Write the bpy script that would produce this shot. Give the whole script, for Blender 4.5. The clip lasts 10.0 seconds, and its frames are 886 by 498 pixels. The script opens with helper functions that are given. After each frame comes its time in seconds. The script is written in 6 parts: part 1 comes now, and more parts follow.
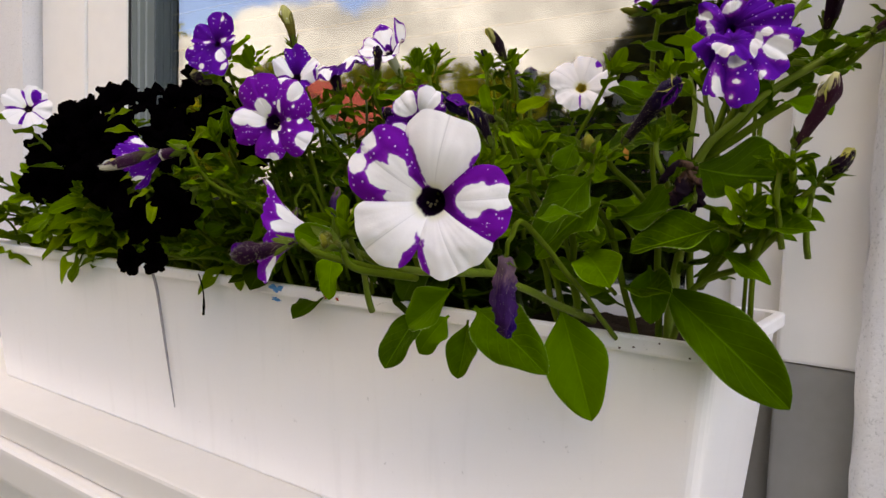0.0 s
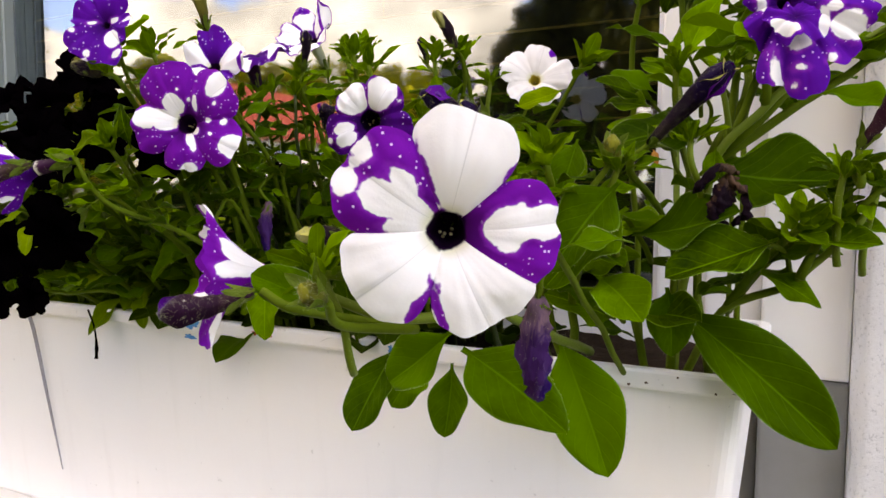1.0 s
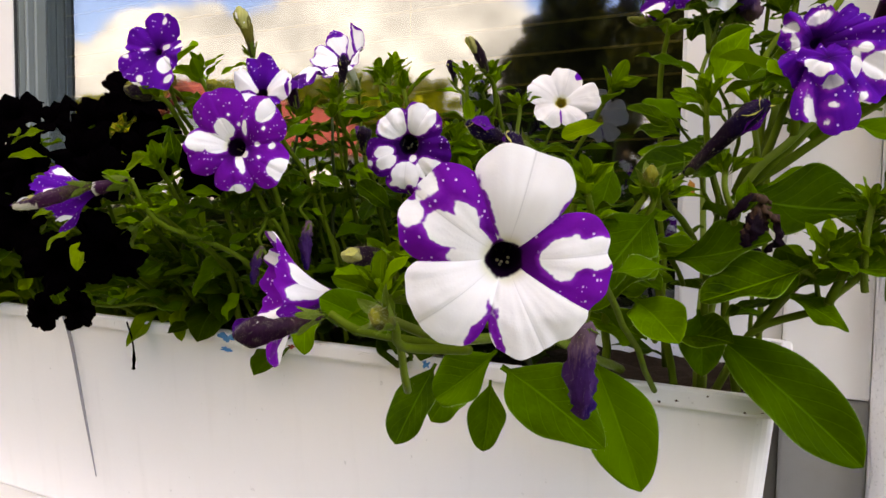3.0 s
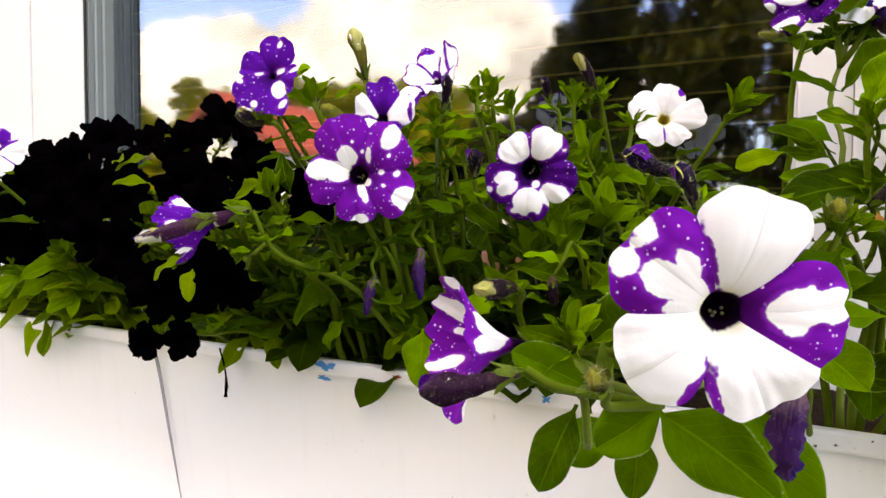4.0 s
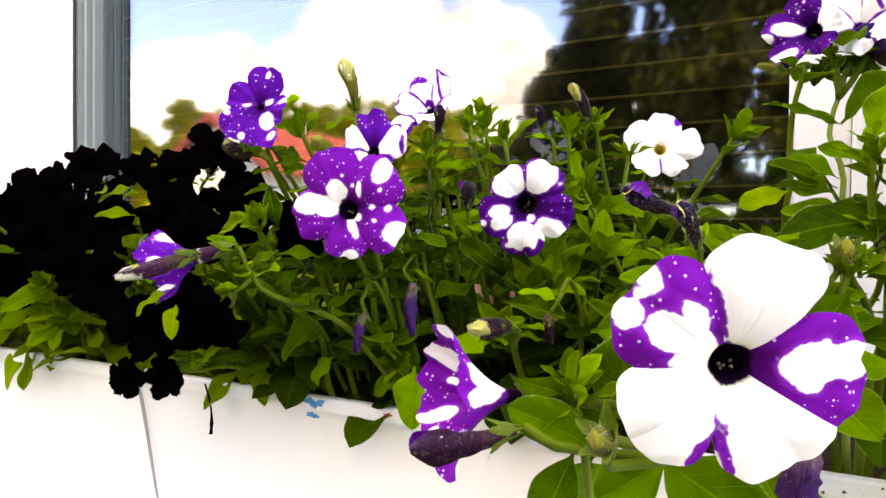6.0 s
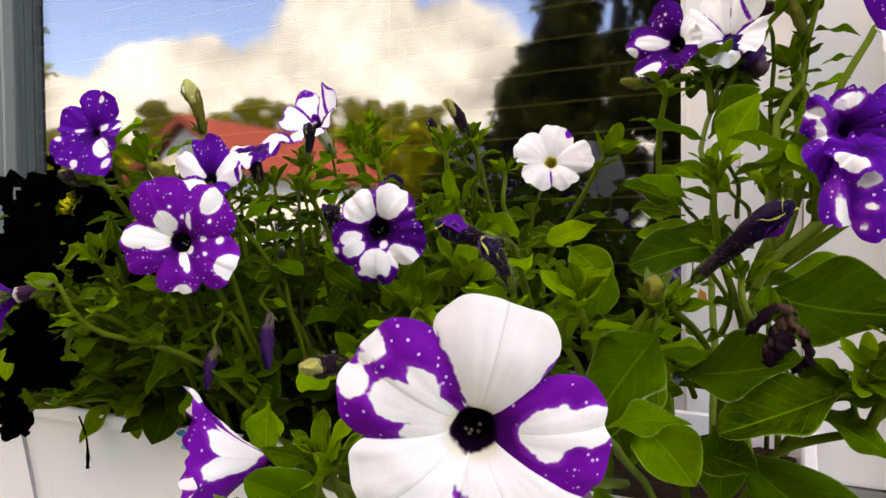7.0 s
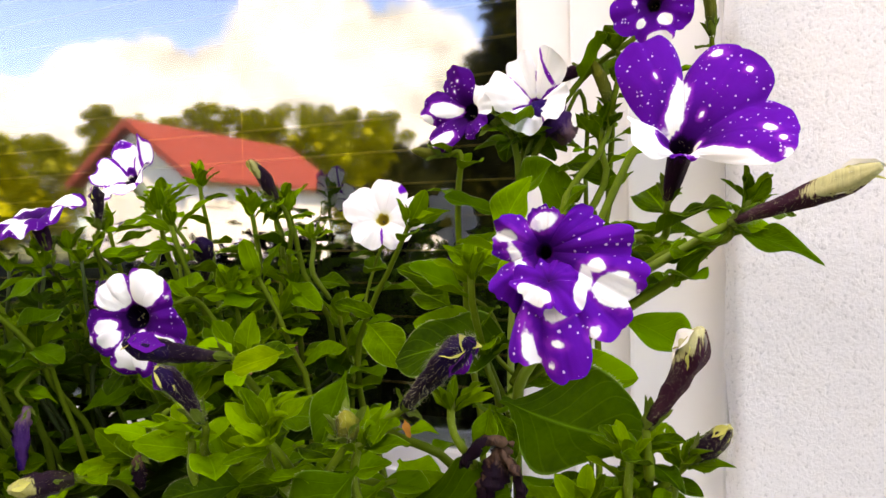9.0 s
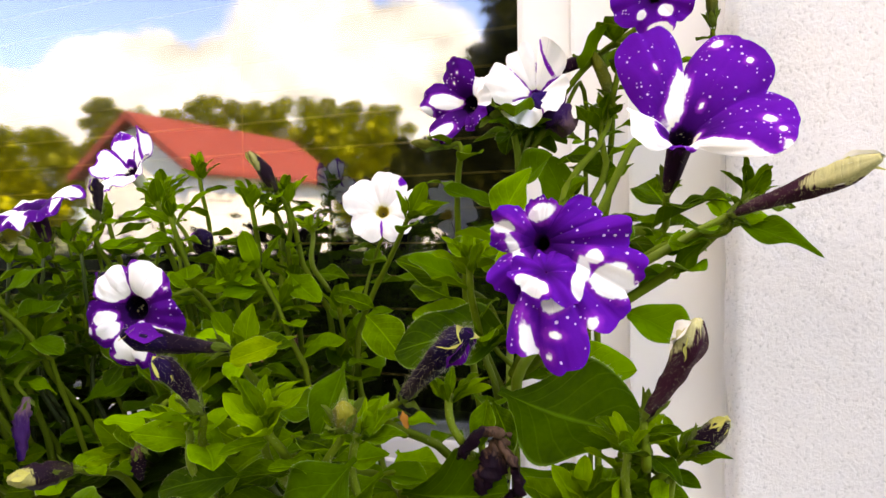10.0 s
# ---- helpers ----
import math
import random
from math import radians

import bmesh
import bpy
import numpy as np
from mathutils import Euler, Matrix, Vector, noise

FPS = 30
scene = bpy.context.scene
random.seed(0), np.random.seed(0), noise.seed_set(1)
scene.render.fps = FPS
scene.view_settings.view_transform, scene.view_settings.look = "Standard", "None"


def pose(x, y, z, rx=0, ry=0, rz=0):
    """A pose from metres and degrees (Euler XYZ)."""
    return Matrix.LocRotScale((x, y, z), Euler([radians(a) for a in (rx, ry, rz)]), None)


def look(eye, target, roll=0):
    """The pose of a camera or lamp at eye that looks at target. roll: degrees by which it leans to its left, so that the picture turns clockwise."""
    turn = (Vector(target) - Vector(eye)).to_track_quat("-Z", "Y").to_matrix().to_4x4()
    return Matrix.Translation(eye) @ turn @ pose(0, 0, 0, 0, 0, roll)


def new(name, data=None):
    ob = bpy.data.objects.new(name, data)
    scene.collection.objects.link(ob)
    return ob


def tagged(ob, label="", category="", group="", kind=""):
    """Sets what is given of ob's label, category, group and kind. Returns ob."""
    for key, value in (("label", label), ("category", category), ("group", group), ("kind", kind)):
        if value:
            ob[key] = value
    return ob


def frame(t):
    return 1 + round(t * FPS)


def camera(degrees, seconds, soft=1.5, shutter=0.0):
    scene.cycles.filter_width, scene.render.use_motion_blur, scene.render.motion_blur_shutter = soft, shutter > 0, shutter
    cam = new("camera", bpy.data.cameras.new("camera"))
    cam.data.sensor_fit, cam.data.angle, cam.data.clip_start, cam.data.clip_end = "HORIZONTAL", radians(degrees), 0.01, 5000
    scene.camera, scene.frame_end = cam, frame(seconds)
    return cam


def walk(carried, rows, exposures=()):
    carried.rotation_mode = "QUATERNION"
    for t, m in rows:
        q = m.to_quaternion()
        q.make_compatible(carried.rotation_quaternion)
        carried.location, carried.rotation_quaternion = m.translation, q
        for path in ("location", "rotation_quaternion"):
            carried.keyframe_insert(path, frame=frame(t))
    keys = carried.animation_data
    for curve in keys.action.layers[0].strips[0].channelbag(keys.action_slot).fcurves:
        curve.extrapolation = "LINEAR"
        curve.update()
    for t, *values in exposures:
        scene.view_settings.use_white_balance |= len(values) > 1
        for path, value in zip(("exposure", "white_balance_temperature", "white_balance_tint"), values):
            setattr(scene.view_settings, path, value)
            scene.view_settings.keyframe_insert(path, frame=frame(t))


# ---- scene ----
cam = camera(64.4, 10.0)
PATH = [
    (0, (0.057, -0.011, 1.301), (-1.105, 1.61, 1.157), 2.0),
    (0.5, (-0.015, 0.022, 1.312), (-0.948, 1.787, 1.196), 0.3),
    (1, (-0.036, 0.04, 1.311), (-0.937, 1.819, 1.164), 0.3),
    (1.5, (-0.034, 0.043, 1.311), (-0.922, 1.829, 1.172), 0.4),
    (2, (-0.032, 0.038, 1.313), (-0.911, 1.831, 1.19), 0.6),
    (3.5, (-0.072, 0.008, 1.324), (-1.03, 1.76, 1.209), 0.7),
    (4, (-0.112, 0.006, 1.332), (-1.1, 1.742, 1.23), 0.5),
    (4.5, (-0.138, 0.011, 1.338), (-1.124, 1.748, 1.249), 0.7),
    (5, (-0.142, 0.014, 1.338), (-1.141, 1.744, 1.244), 0.7),
    (6.5, (-0.092, 0.028, 1.346), (-1.035, 1.791, 1.327), 0.1),
    (7, (-0.059, 0.073, 1.359), (-0.979, 1.849, 1.309), -0.6),
    (7.5, (-0.033, 0.113, 1.387), (-0.965, 1.881, 1.312), -0.5),
    (8, (-0.019, 0.132, 1.408), (-0.92, 1.915, 1.324), -0.8),
    (8.5, (-0.002, 0.144, 1.403), (-0.881, 1.94, 1.336), -1.4),
    (9, (0.022, 0.149, 1.403), (-0.787, 1.978, 1.366), -0.9),
    (9.5, (0.025, 0.151, 1.401), (-0.786, 1.978, 1.355), -0.4),
    (10, (0.023, 0.15, 1.402), (-0.79, 1.977, 1.347), -0.8),
]
EXPOSURE = [(t, ev + 0.2, 17500, 23) for t, ev in ((0.0, 1.5), (0.5, 2.0), (1.0, 1.95), (2.0, 1.9), (3.5, 1.8), (4.5, 2.65), (6.5, 2.65), (7.0, 1.9), (7.5, 2.3), (8.0, 2.55), (9.0, 2.32), (10.0, 2.32))]
walk(cam, [(t, look(eye, target, roll)) for t, eye, target, roll in PATH], EXPOSURE)

# ---------------- world, sun, exposure ----------------
world = bpy.data.worlds.new("world")
scene.world = world
world.use_nodes = True
wn, wl = world.node_tree.nodes, world.node_tree.links
wn.clear()


def wmath(op, a, b=None, clamp=False):
    n = wn.new("ShaderNodeMath")
    n.operation, n.use_clamp = op, clamp
    for i, v in enumerate((a, b)):
        if v is None:
            continue
        if isinstance(v, (int, float)):
            n.inputs[i].default_value = v
        else:
            wl.new(v, n.inputs[i])
    return n.outputs[0]


SUN_ELEVATION, SUN_TURN = 46.0, 60.0
sky = wn.new("ShaderNodeTexSky")
sky.sky_type, sky.sun_disc = "NISHITA", False
sky.sun_elevation, sky.sun_rotation = radians(SUN_ELEVATION), radians(SUN_TURN)
way = wn.new("ShaderNodeTexCoord").outputs["Generated"]
puff = wn.new("ShaderNodeTexNoise")
puff.inputs["Scale"].default_value, puff.inputs["Detail"].default_value, puff.inputs["Roughness"].default_value = 9.0, 7.0, 0.6
wl.new(way, puff.inputs["Vector"])
broad = wn.new("ShaderNodeTexNoise")
broad.inputs["Scale"].default_value, broad.inputs["Detail"].default_value = 1.7, 4.0
wl.new(way, broad.inputs["Vector"])


def sky_way(az, slope):
    return Vector((math.sin(radians(az)), -math.cos(radians(az)), slope)).normalized()


# cumulus heads: bearing, height, breadth
CUMULUS = [(-50, 0.155, 0.085), (-45.5, 0.165, 0.105), (-40.5, 0.16, 0.115), (-33.5, 0.21, 0.155), (-28, 0.19, 0.15), (-24.5, 0.19, 0.085),
           (-20, 0.15, 0.078), (-55.5, 0.12, 0.085), (-62, 0.10, 0.10), (-14, 0.10, 0.10), (-70, 0.16, 0.15)]
field = None
for az, slope, breadth in CUMULUS:
    d = wn.new("ShaderNodeVectorMath")
    d.operation = "DISTANCE"
    wl.new(way, d.inputs[0])
    d.inputs[1].default_value = sky_way(az, slope)
    one = wmath("SUBTRACT", 1.0, wmath("DIVIDE", d.outputs["Value"], breadth))
    field = one if field is None else wmath("MAXIMUM", field, one)
edge = wmath("MULTIPLY", wmath("SUBTRACT", puff.outputs["Fac"], 0.5), 0.9)
heap = wmath("MULTIPLY", wmath("ADD", field, edge), 9.0, clamp=True)
far = wmath("MULTIPLY", wmath("SUBTRACT", wmath("ADD", broad.outputs["Fac"], wmath("MULTIPLY", edge, 0.25)), 0.43), 7.0, clamp=True)
parts = wn.new("ShaderNodeSeparateXYZ")
wl.new(way, parts.inputs[0])
high = wmath("MULTIPLY", wmath("SUBTRACT", parts.outputs["Z"], 0.42), 6.0, clamp=True)
cover = wmath("MAXIMUM", heap, wmath("MULTIPLY", far, high))
shade = wn.new("ShaderNodeMapRange")
wl.new(puff.outputs["Fac"], shade.inputs[0])
shade.inputs[1].default_value, shade.inputs[2].default_value, shade.inputs[3].default_value, shade.inputs[4].default_value = 0.32, 0.62, 0.34, 0.86
white = wn.new("ShaderNodeMix")
white.data_type, white.blend_type = "RGBA", "MULTIPLY"
white.inputs[0].default_value = 1.0
white.inputs[6].default_value = (0.77, 0.885, 1.08, 1)
wl.new(shade.outputs[0], white.inputs[7])
back_sky, back_cloud = wn.new("ShaderNodeBackground"), wn.new("ShaderNodeBackground")
deep = wn.new("ShaderNodeMix")
deep.data_type, deep.blend_type = "RGBA", "MULTIPLY"
deep.inputs[0].default_value = 1.0
deep.inputs[7].default_value = (0.85, 1.15, 1.75, 1)
wl.new(sky.outputs[0], deep.inputs[6])
wl.new(deep.outputs[2], back_sky.inputs["Color"])
back_sky.inputs["Strength"].default_value = 0.15
wl.new(white.outputs[2], back_cloud.inputs["Color"])
back_cloud.inputs["Strength"].default_value = 1.65
both = wn.new("ShaderNodeMixShader")
wl.new(cover, both.inputs[0])
wl.new(back_sky.outputs[0], both.inputs[1])
wl.new(back_cloud.outputs[0], both.inputs[2])
wl.new(both.outputs[0], wn.new("ShaderNodeOutputWorld").inputs["Surface"])

sun = new("sun", bpy.data.lights.new("sun", "SUN"))
sun.data.energy, sun.data.angle, sun.data.color = 5.0, radians(0.6), (1.0, 0.95, 0.87)
a, e = radians(SUN_TURN), radians(SUN_ELEVATION)
sun.matrix_world = look((0, 0, 20), (-math.sin(a) * math.cos(e), -math.cos(a) * math.cos(e), 20 - math.sin(e)))


# ---------------- materials ----------------
class Mat:
    """A small wrapper that strings shader nodes together."""

    def __init__(self, name):
        self.m = bpy.data.materials.new(name)
        self.m.use_nodes = True
        self.n, self.l = self.m.node_tree.nodes, self.m.node_tree.links
        self.bsdf = next(n for n in self.n if n.type == "BSDF_PRINCIPLED")
        self.out = next(n for n in self.n if n.type == "OUTPUT_MATERIAL")
        self.bsdf.inputs["Specular IOR Level"].default_value = 0.35

    def link(self, a, b):
        self.l.new(a, b)

    def put(self, socket, v):
        if hasattr(v, "is_output"):
            self.link(v, socket)
        else:
            socket.default_value = v

    def math(self, op, a, b=0.0, clamp=False):
        n = self.n.new("ShaderNodeMath")
        n.operation, n.use_clamp = op, clamp
        self.put(n.inputs[0], a)
        self.put(n.inputs[1], b)
        return n.outputs[0]

    def step(self, v, lo, hi):
        n = self.n.new("ShaderNodeMapRange")
        n.interpolation_type = "SMOOTHSTEP"
        self.put(n.inputs[0], v)
        n.inputs[1].default_value, n.inputs[2].default_value = lo, hi
        return n.outputs[0]

    def mix(self, f, a, b, blend="MIX"):
        n = self.n.new("ShaderNodeMix")
        n.data_type, n.blend_type = "RGBA", blend
        self.put(n.inputs[0], f)
        for s, v in ((n.inputs[6], a), (n.inputs[7], b)):
            self.put(s, (*v, 1) if isinstance(v, tuple) and len(v) == 3 else v)
        return n.outputs[2]

    def coords(self, kind="Object", scale=(1, 1, 1)):
        c = self.n.new("ShaderNodeTexCoord").outputs[kind]
        mp = self.n.new("ShaderNodeMapping")
        mp.inputs["Scale"].default_value = scale
        self.link(c, mp.inputs[0])
        return mp.outputs[0]

    def noise(self, vec, scale, detail=4.0, rough=0.55):
        n = self.n.new("ShaderNodeTexNoise")
        self.link(vec, n.inputs["Vector"])
        n.inputs["Scale"].default_value, n.inputs["Detail"].default_value, n.inputs["Roughness"].default_value = scale, detail, rough
        return n.outputs["Fac"]

    def attr(self, name):
        n = self.n.new("ShaderNodeAttribute")
        n.attribute_name = name
        s = self.n.new("ShaderNodeSeparateColor")
        self.link(n.outputs["Color"], s.inputs[0])
        return s.outputs

    def random(self):
        return self.n.new("ShaderNodeObjectInfo").outputs["Random"]

    def island(self):
        return self.n.new("ShaderNodeNewGeometry").outputs["Random Per Island"]

    def bump(self, h, strength=0.3, distance=0.002):
        n = self.n.new("ShaderNodeBump")
        n.inputs["Strength"].default_value, n.inputs["Distance"].default_value = strength, distance
        self.link(h, n.inputs["Height"])
        self.link(n.outputs[0], self.bsdf.inputs["Normal"])

    def base(self, c, rough=0.5, metal=0.0):
        self.put(self.bsdf.inputs["Base Color"], (*c, 1) if isinstance(c, tuple) and len(c) == 3 else c)
        self.put(self.bsdf.inputs["Roughness"], rough)
        self.bsdf.inputs["Metallic"].default_value = metal
        return self

    def thin(self, c, amount):
        """Lets light through a petal or a leaf."""
        t = self.n.new("ShaderNodeBsdfTranslucent")
        self.put(t.inputs["Color"], (*c, 1) if isinstance(c, tuple) and len(c) == 3 else c)
        mx = self.n.new("ShaderNodeMixShader")
        mx.inputs[0].default_value = amount
        self.link(self.bsdf.outputs[0], mx.inputs[1])
        self.link(t.outputs[0], mx.inputs[2])
        self.link(mx.outputs[0], self.out.inputs["Surface"])


def plain(name, c, rough=0.5, grain=60.0, vary=0.25, bump=0.15, metal=0.0, size=0.001):
    """Paint, plastic, wood and the like: one colour with two scales of unevenness."""
    k = Mat(name)
    v = k.coords()
    big, fine = k.noise(v, grain * 0.08, 3), k.noise(v, grain, 5)
    dark = tuple(q * (1 - vary) for q in c)
    k.base(k.mix(k.math("MULTIPLY", k.math("ADD", big, fine), 0.62), dark, c), rough, metal)
    k.bump(fine, bump, size)
    return k.m


def petal_material(name, colour, pale, throat=(0.012, 0.002, 0.016), speckle=True, edge=(0.28, 0.02, 0.42)):
    """pt: R the pattern's field (white above 0.5), G across the petal, B from throat (0) to rim (1)."""
    k = Mat(name)
    v = k.coords()
    R, G, B = k.attr("pt")[:3]
    ragged = k.math("MULTIPLY", k.math("ADD", k.math("SUBTRACT", k.noise(v, 130, 2), 0.5), k.math("MULTIPLY", k.math("SUBTRACT", k.noise(v, 300, 2), 0.5), 0.35)), 0.44)
    field = k.math("ADD", R, ragged)
    mask = k.step(field, 0.47, 0.545)
    rim = k.step(field, 0.26, 0.50)
    vein = k.noise(v, 900, 2)
    purple = k.mix(k.noise(v, 45, 3), colour, tuple(min(1, q * 1.7) for q in colour))
    purple = k.mix(k.math("MULTIPLY", k.step(B, 0.65, 0.15), 0.80), purple, tuple(q * 0.22 for q in colour))
    purple = k.mix(k.math("MULTIPLY", rim, 0.75), purple, edge)
    if speckle:
        dots = k.n.new("ShaderNodeTexVoronoi")
        dots.inputs["Scale"].default_value = 520
        k.link(v, dots.inputs["Vector"])
        tone = k.n.new("ShaderNodeSeparateColor")
        k.link(dots.outputs["Color"], tone.inputs[0])
        some = k.math("GREATER_THAN", tone.outputs[0], 0.42)
        reach = k.math("MULTIPLY", k.math("POWER", tone.outputs[1], 1.5), 0.34)
        dot = k.math("MULTIPLY", k.math("LESS_THAN", dots.outputs["Distance"], reach), some)
        dot = k.math("MULTIPLY", dot, k.step(B, 0.28, 0.5))
        purple = k.mix(k.math("MULTIPLY", dot, 0.85), purple, (0.72, 0.50, 0.78))
    line = k.math("MULTIPLY", k.step(k.math("ABSOLUTE", G), 0.026, 0.0), 0.36)
    paleish = k.mix(line, pale, tuple(q * 0.45 for q in pale))
    paleish = k.mix(k.math("MULTIPLY", k.step(B, 0.30, 0.14), 0.5), paleish, (0.66, 0.64, 0.30))
    c = k.mix(mask, purple, paleish)
    deepest = k.math("ADD", B, k.math("SUBTRACT", k.math("MULTIPLY", k.noise(v, 240, 3), 0.09), k.math("MULTIPLY", k.math("ABSOLUTE", G), 0.05)))
    c = k.mix(k.step(deepest, 0.205, 0.150), c, throat)
    k.base(c, 0.6)
    k.bsdf.inputs["Specular IOR Level"].default_value = 0.03 if speckle else 0.0
    k.bump(k.math("ADD", vein, k.noise(v, 140, 2)), 0.15, 0.0006)
    k.thin(c, 0.12)
    return k.m


def leaf_material(name, deep, light):
    """lf: R across (0.5 on the midrib), G along."""
    k = Mat(name)
    v = k.coords("Object", (0.05, 0.03, 0.05))
    A = k.attr("lf")
    mid = k.math("ABSOLUTE", k.math("SUBTRACT", A[0], 0.5))
    wob = k.math("MULTIPLY", k.math("SUBTRACT", k.noise(v, 90, 3), 0.5), 0.35)
    side = k.math("ABSOLUTE", k.math("SUBTRACT", k.math("FRACT", k.math("ADD", k.math("SUBTRACT", k.math("MULTIPLY", A[1], 7.0), k.math("MULTIPLY", mid, 5.0)), wob)), 0.5))
    vein = k.math("MAXIMUM", k.step(mid, 0.032, 0.0), k.math("MULTIPLY", k.step(side, 0.09, 0.0), 0.28))
    tone = k.math("ADD", k.math("MULTIPLY", k.math("POWER", k.random(), 1.25), 1.0), k.math("MULTIPLY", k.math("SUBTRACT", k.noise(v, 60, 5), 0.38), 0.9))
    tone = k.math("ADD", tone, k.math("MULTIPLY", k.math("SUBTRACT", k.noise(v, 420, 3), 0.5), 0.35), clamp=True)
    c = k.mix(tone, deep, light)
    c = k.mix(k.math("MULTIPLY", vein, 0.50), c, tuple(min(1, q * 1.6 + 0.01) for q in light))
    c = k.mix(k.math("MULTIPLY", k.step(mid, 0.468, 0.5), 0.55), c, tuple(min(1, q * 1.7 + 0.04) for q in light))
    k.base(c, 0.55)
    k.bsdf.inputs["Specular IOR Level"].default_value = 0.02
    k.bump(k.math("ADD", k.math("MULTIPLY", vein, -0.8), k.noise(v, 160, 4)), 0.6, 0.0020)
    k.thin(k.mix(0.5, c, (0.16, 0.30, 0.01)), 0.20)
    return k.m


def bud_material(name, low, mid, tip):
    k = Mat(name)
    v = k.coords()
    A = k.attr("lf")
    ridge = k.noise(k.coords("Object", (1, 1, 0.12)), 700, 3)
    along = k.math("ADD", A[1], k.math("MULTIPLY", k.math("SUBTRACT", ridge, 0.5), 0.5))
    flank = k.math("MULTIPLY", k.math("SUBTRACT", A[0], 0.5), 0.42)
    c = k.mix(k.step(along, 0.15, 0.4), low, mid)
    c = k.mix(k.step(k.math("ADD", along, flank), 0.77, 0.87), c, tip)
    k.base(k.mix(k.math("MULTIPLY", ridge, 0.6), c, tuple(q * 0.35 for q in mid)), 0.6)
    k.bsdf.inputs["Specular IOR Level"].default_value = 0.07
    k.bump(ridge, 0.5, 0.0008)
    return k.m


def stucco_material():
    k = Mat("stucco")
    v = k.coords("Object", (1, 1, 0.75))
    g1, g2, g3 = k.noise(v, 34, 5, 0.6), k.noise(v, 420, 5, 0.65), k.noise(v, 5, 3)
    c = k.mix(k.step(g2, 0.30, 0.46), (0.52, 0.515, 0.505), (0.74, 0.73, 0.72))
    c = k.mix(k.math("MULTIPLY", k.step(g3, 0.45, 0.7), 0.2), c, (0.46, 0.45, 0.44))
    k.base(c, 0.9)
    k.bump(k.math("ADD", k.math("MULTIPLY", g1, 0.12), g2), 0.5, 0.0018)
    return k.m


def box_material():
    """White plastic, scuffed, with run-off streaks."""
    k = Mat("white_plastic")
    v = k.coords()
    runs = k.noise(k.coords("Object", (1, 1, 0.06)), 60, 4)
    fine, cloud = k.noise(v, 500, 3), k.noise(v, 7, 3)
    specks = k.step(k.noise(v, 160, 2), 0.72, 0.78)
    c = k.mix(k.math("MULTIPLY", k.step(runs, 0.52, 0.75), 0.10), (0.92, 0.91, 0.89), (0.62, 0.61, 0.58))
    c = k.mix(k.math("MULTIPLY", k.step(cloud, 0.5, 0.75), 0.12), c, (0.74, 0.76, 0.77))
    c = k.mix(k.math("MULTIPLY", specks, 0.35), c, (0.45, 0.44, 0.42))
    k.base(c, 0.38)
    k.bump(fine, 0.08, 0.0005)
    return k.m


def glass_material():
    """Coated double glazing: part mirror, part clear."""
    k = Mat("window_glass")
    gl = k.n.new("ShaderNodeBsdfGlossy")
    gl.inputs["Roughness"].default_value = 0.036
    gl.inputs["Color"].default_value = (0.78, 0.88, 1.0, 1)
    tr = k.n.new("ShaderNodeBsdfTransparent")
    tr.inputs["Color"].default_value = (0.55, 0.60, 0.58, 1)
    mx = k.n.new("ShaderNodeMixShader")
    mx.inputs[0].default_value = 0.215
    k.link(tr.outputs[0], mx.inputs[1])
    k.link(gl.outputs[0], mx.inputs[2])
    k.link(mx.outputs[0], k.out.inputs["Surface"])
    return k.m


def crown_material(name, deep, light):
    k = Mat(name)
    c = k.mix(k.island(), deep, light)
    k.base(c, 0.7)
    k.thin(c, 0.25)
    return k.m


PURPLE = petal_material("petal_spotted_purple", (0.078, 0.0012, 0.205), (0.92, 0.905, 0.89))
RUFFLE = petal_material("petal_folded_violet", (0.072, 0.0012, 0.200), (0.92, 0.905, 0.89), throat=(0.05, 0.001, 0.10))
STARRY = petal_material("petal_dark_purple", (0.050, 0.0010, 0.115), (0.92, 0.905, 0.89), throat=(0.004, 0.001, 0.008))
MAGENTA = petal_material("petal_spotted_violet", (0.125, 0.002, 0.21), (0.92, 0.905, 0.89))
WHITE = petal_material("petal_white", (0.09, 0.004, 0.28), (0.88, 0.86, 0.84), throat=(0.50, 0.38, 0.06), speckle=False)
BLACK = petal_material("petal_black", (0.0007, 0.0004, 0.0006), (0.0015, 0.001, 0.001), throat=(0.0003, 0.0002, 0.0003), speckle=False, edge=(0.001, 0.0004, 0.0007))
LEAF = leaf_material("leaf_green", (0.005, 0.020, 0.0004), (0.120, 0.280, 0.004))
# mature leaf green, with the shade low on the plants put into it
LEAF_MATURE_SHADED = leaf_material("leaf_mature_shaded", (0.006, 0.024, 0.0006), (0.056, 0.152, 0.003))
# near-black leaves: shade inside the foliage is put into their colour
LEAF_INNER_SHADE = leaf_material("leaf_inner_shade", (0.0012, 0.005, 0.0002), (0.015, 0.045, 0.0006))
BUD_CREAM = bud_material("bud_cream", (0.060, 0.022, 0.030), (0.045, 0.010, 0.022), (0.66, 0.62, 0.30))
LEAF_YOUNG = leaf_material("leaf_young", (0.022, 0.068, 0.0015), (0.130, 0.262, 0.005))
LEAF_LIME = leaf_material("leaf_lime", (0.032, 0.078, 0.002), (0.155, 0.255, 0.006))
STEM = plain("stem_green", (0.090, 0.150, 0.010), 0.6, 300, 0.5, 0.4)
# stems of those inner leaves, their shade likewise in the green
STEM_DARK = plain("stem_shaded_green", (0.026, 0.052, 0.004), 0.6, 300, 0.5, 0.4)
STALK = plain("stalk_yellow_green", (0.125, 0.205, 0.009), 0.6, 300, 0.45, 0.4)
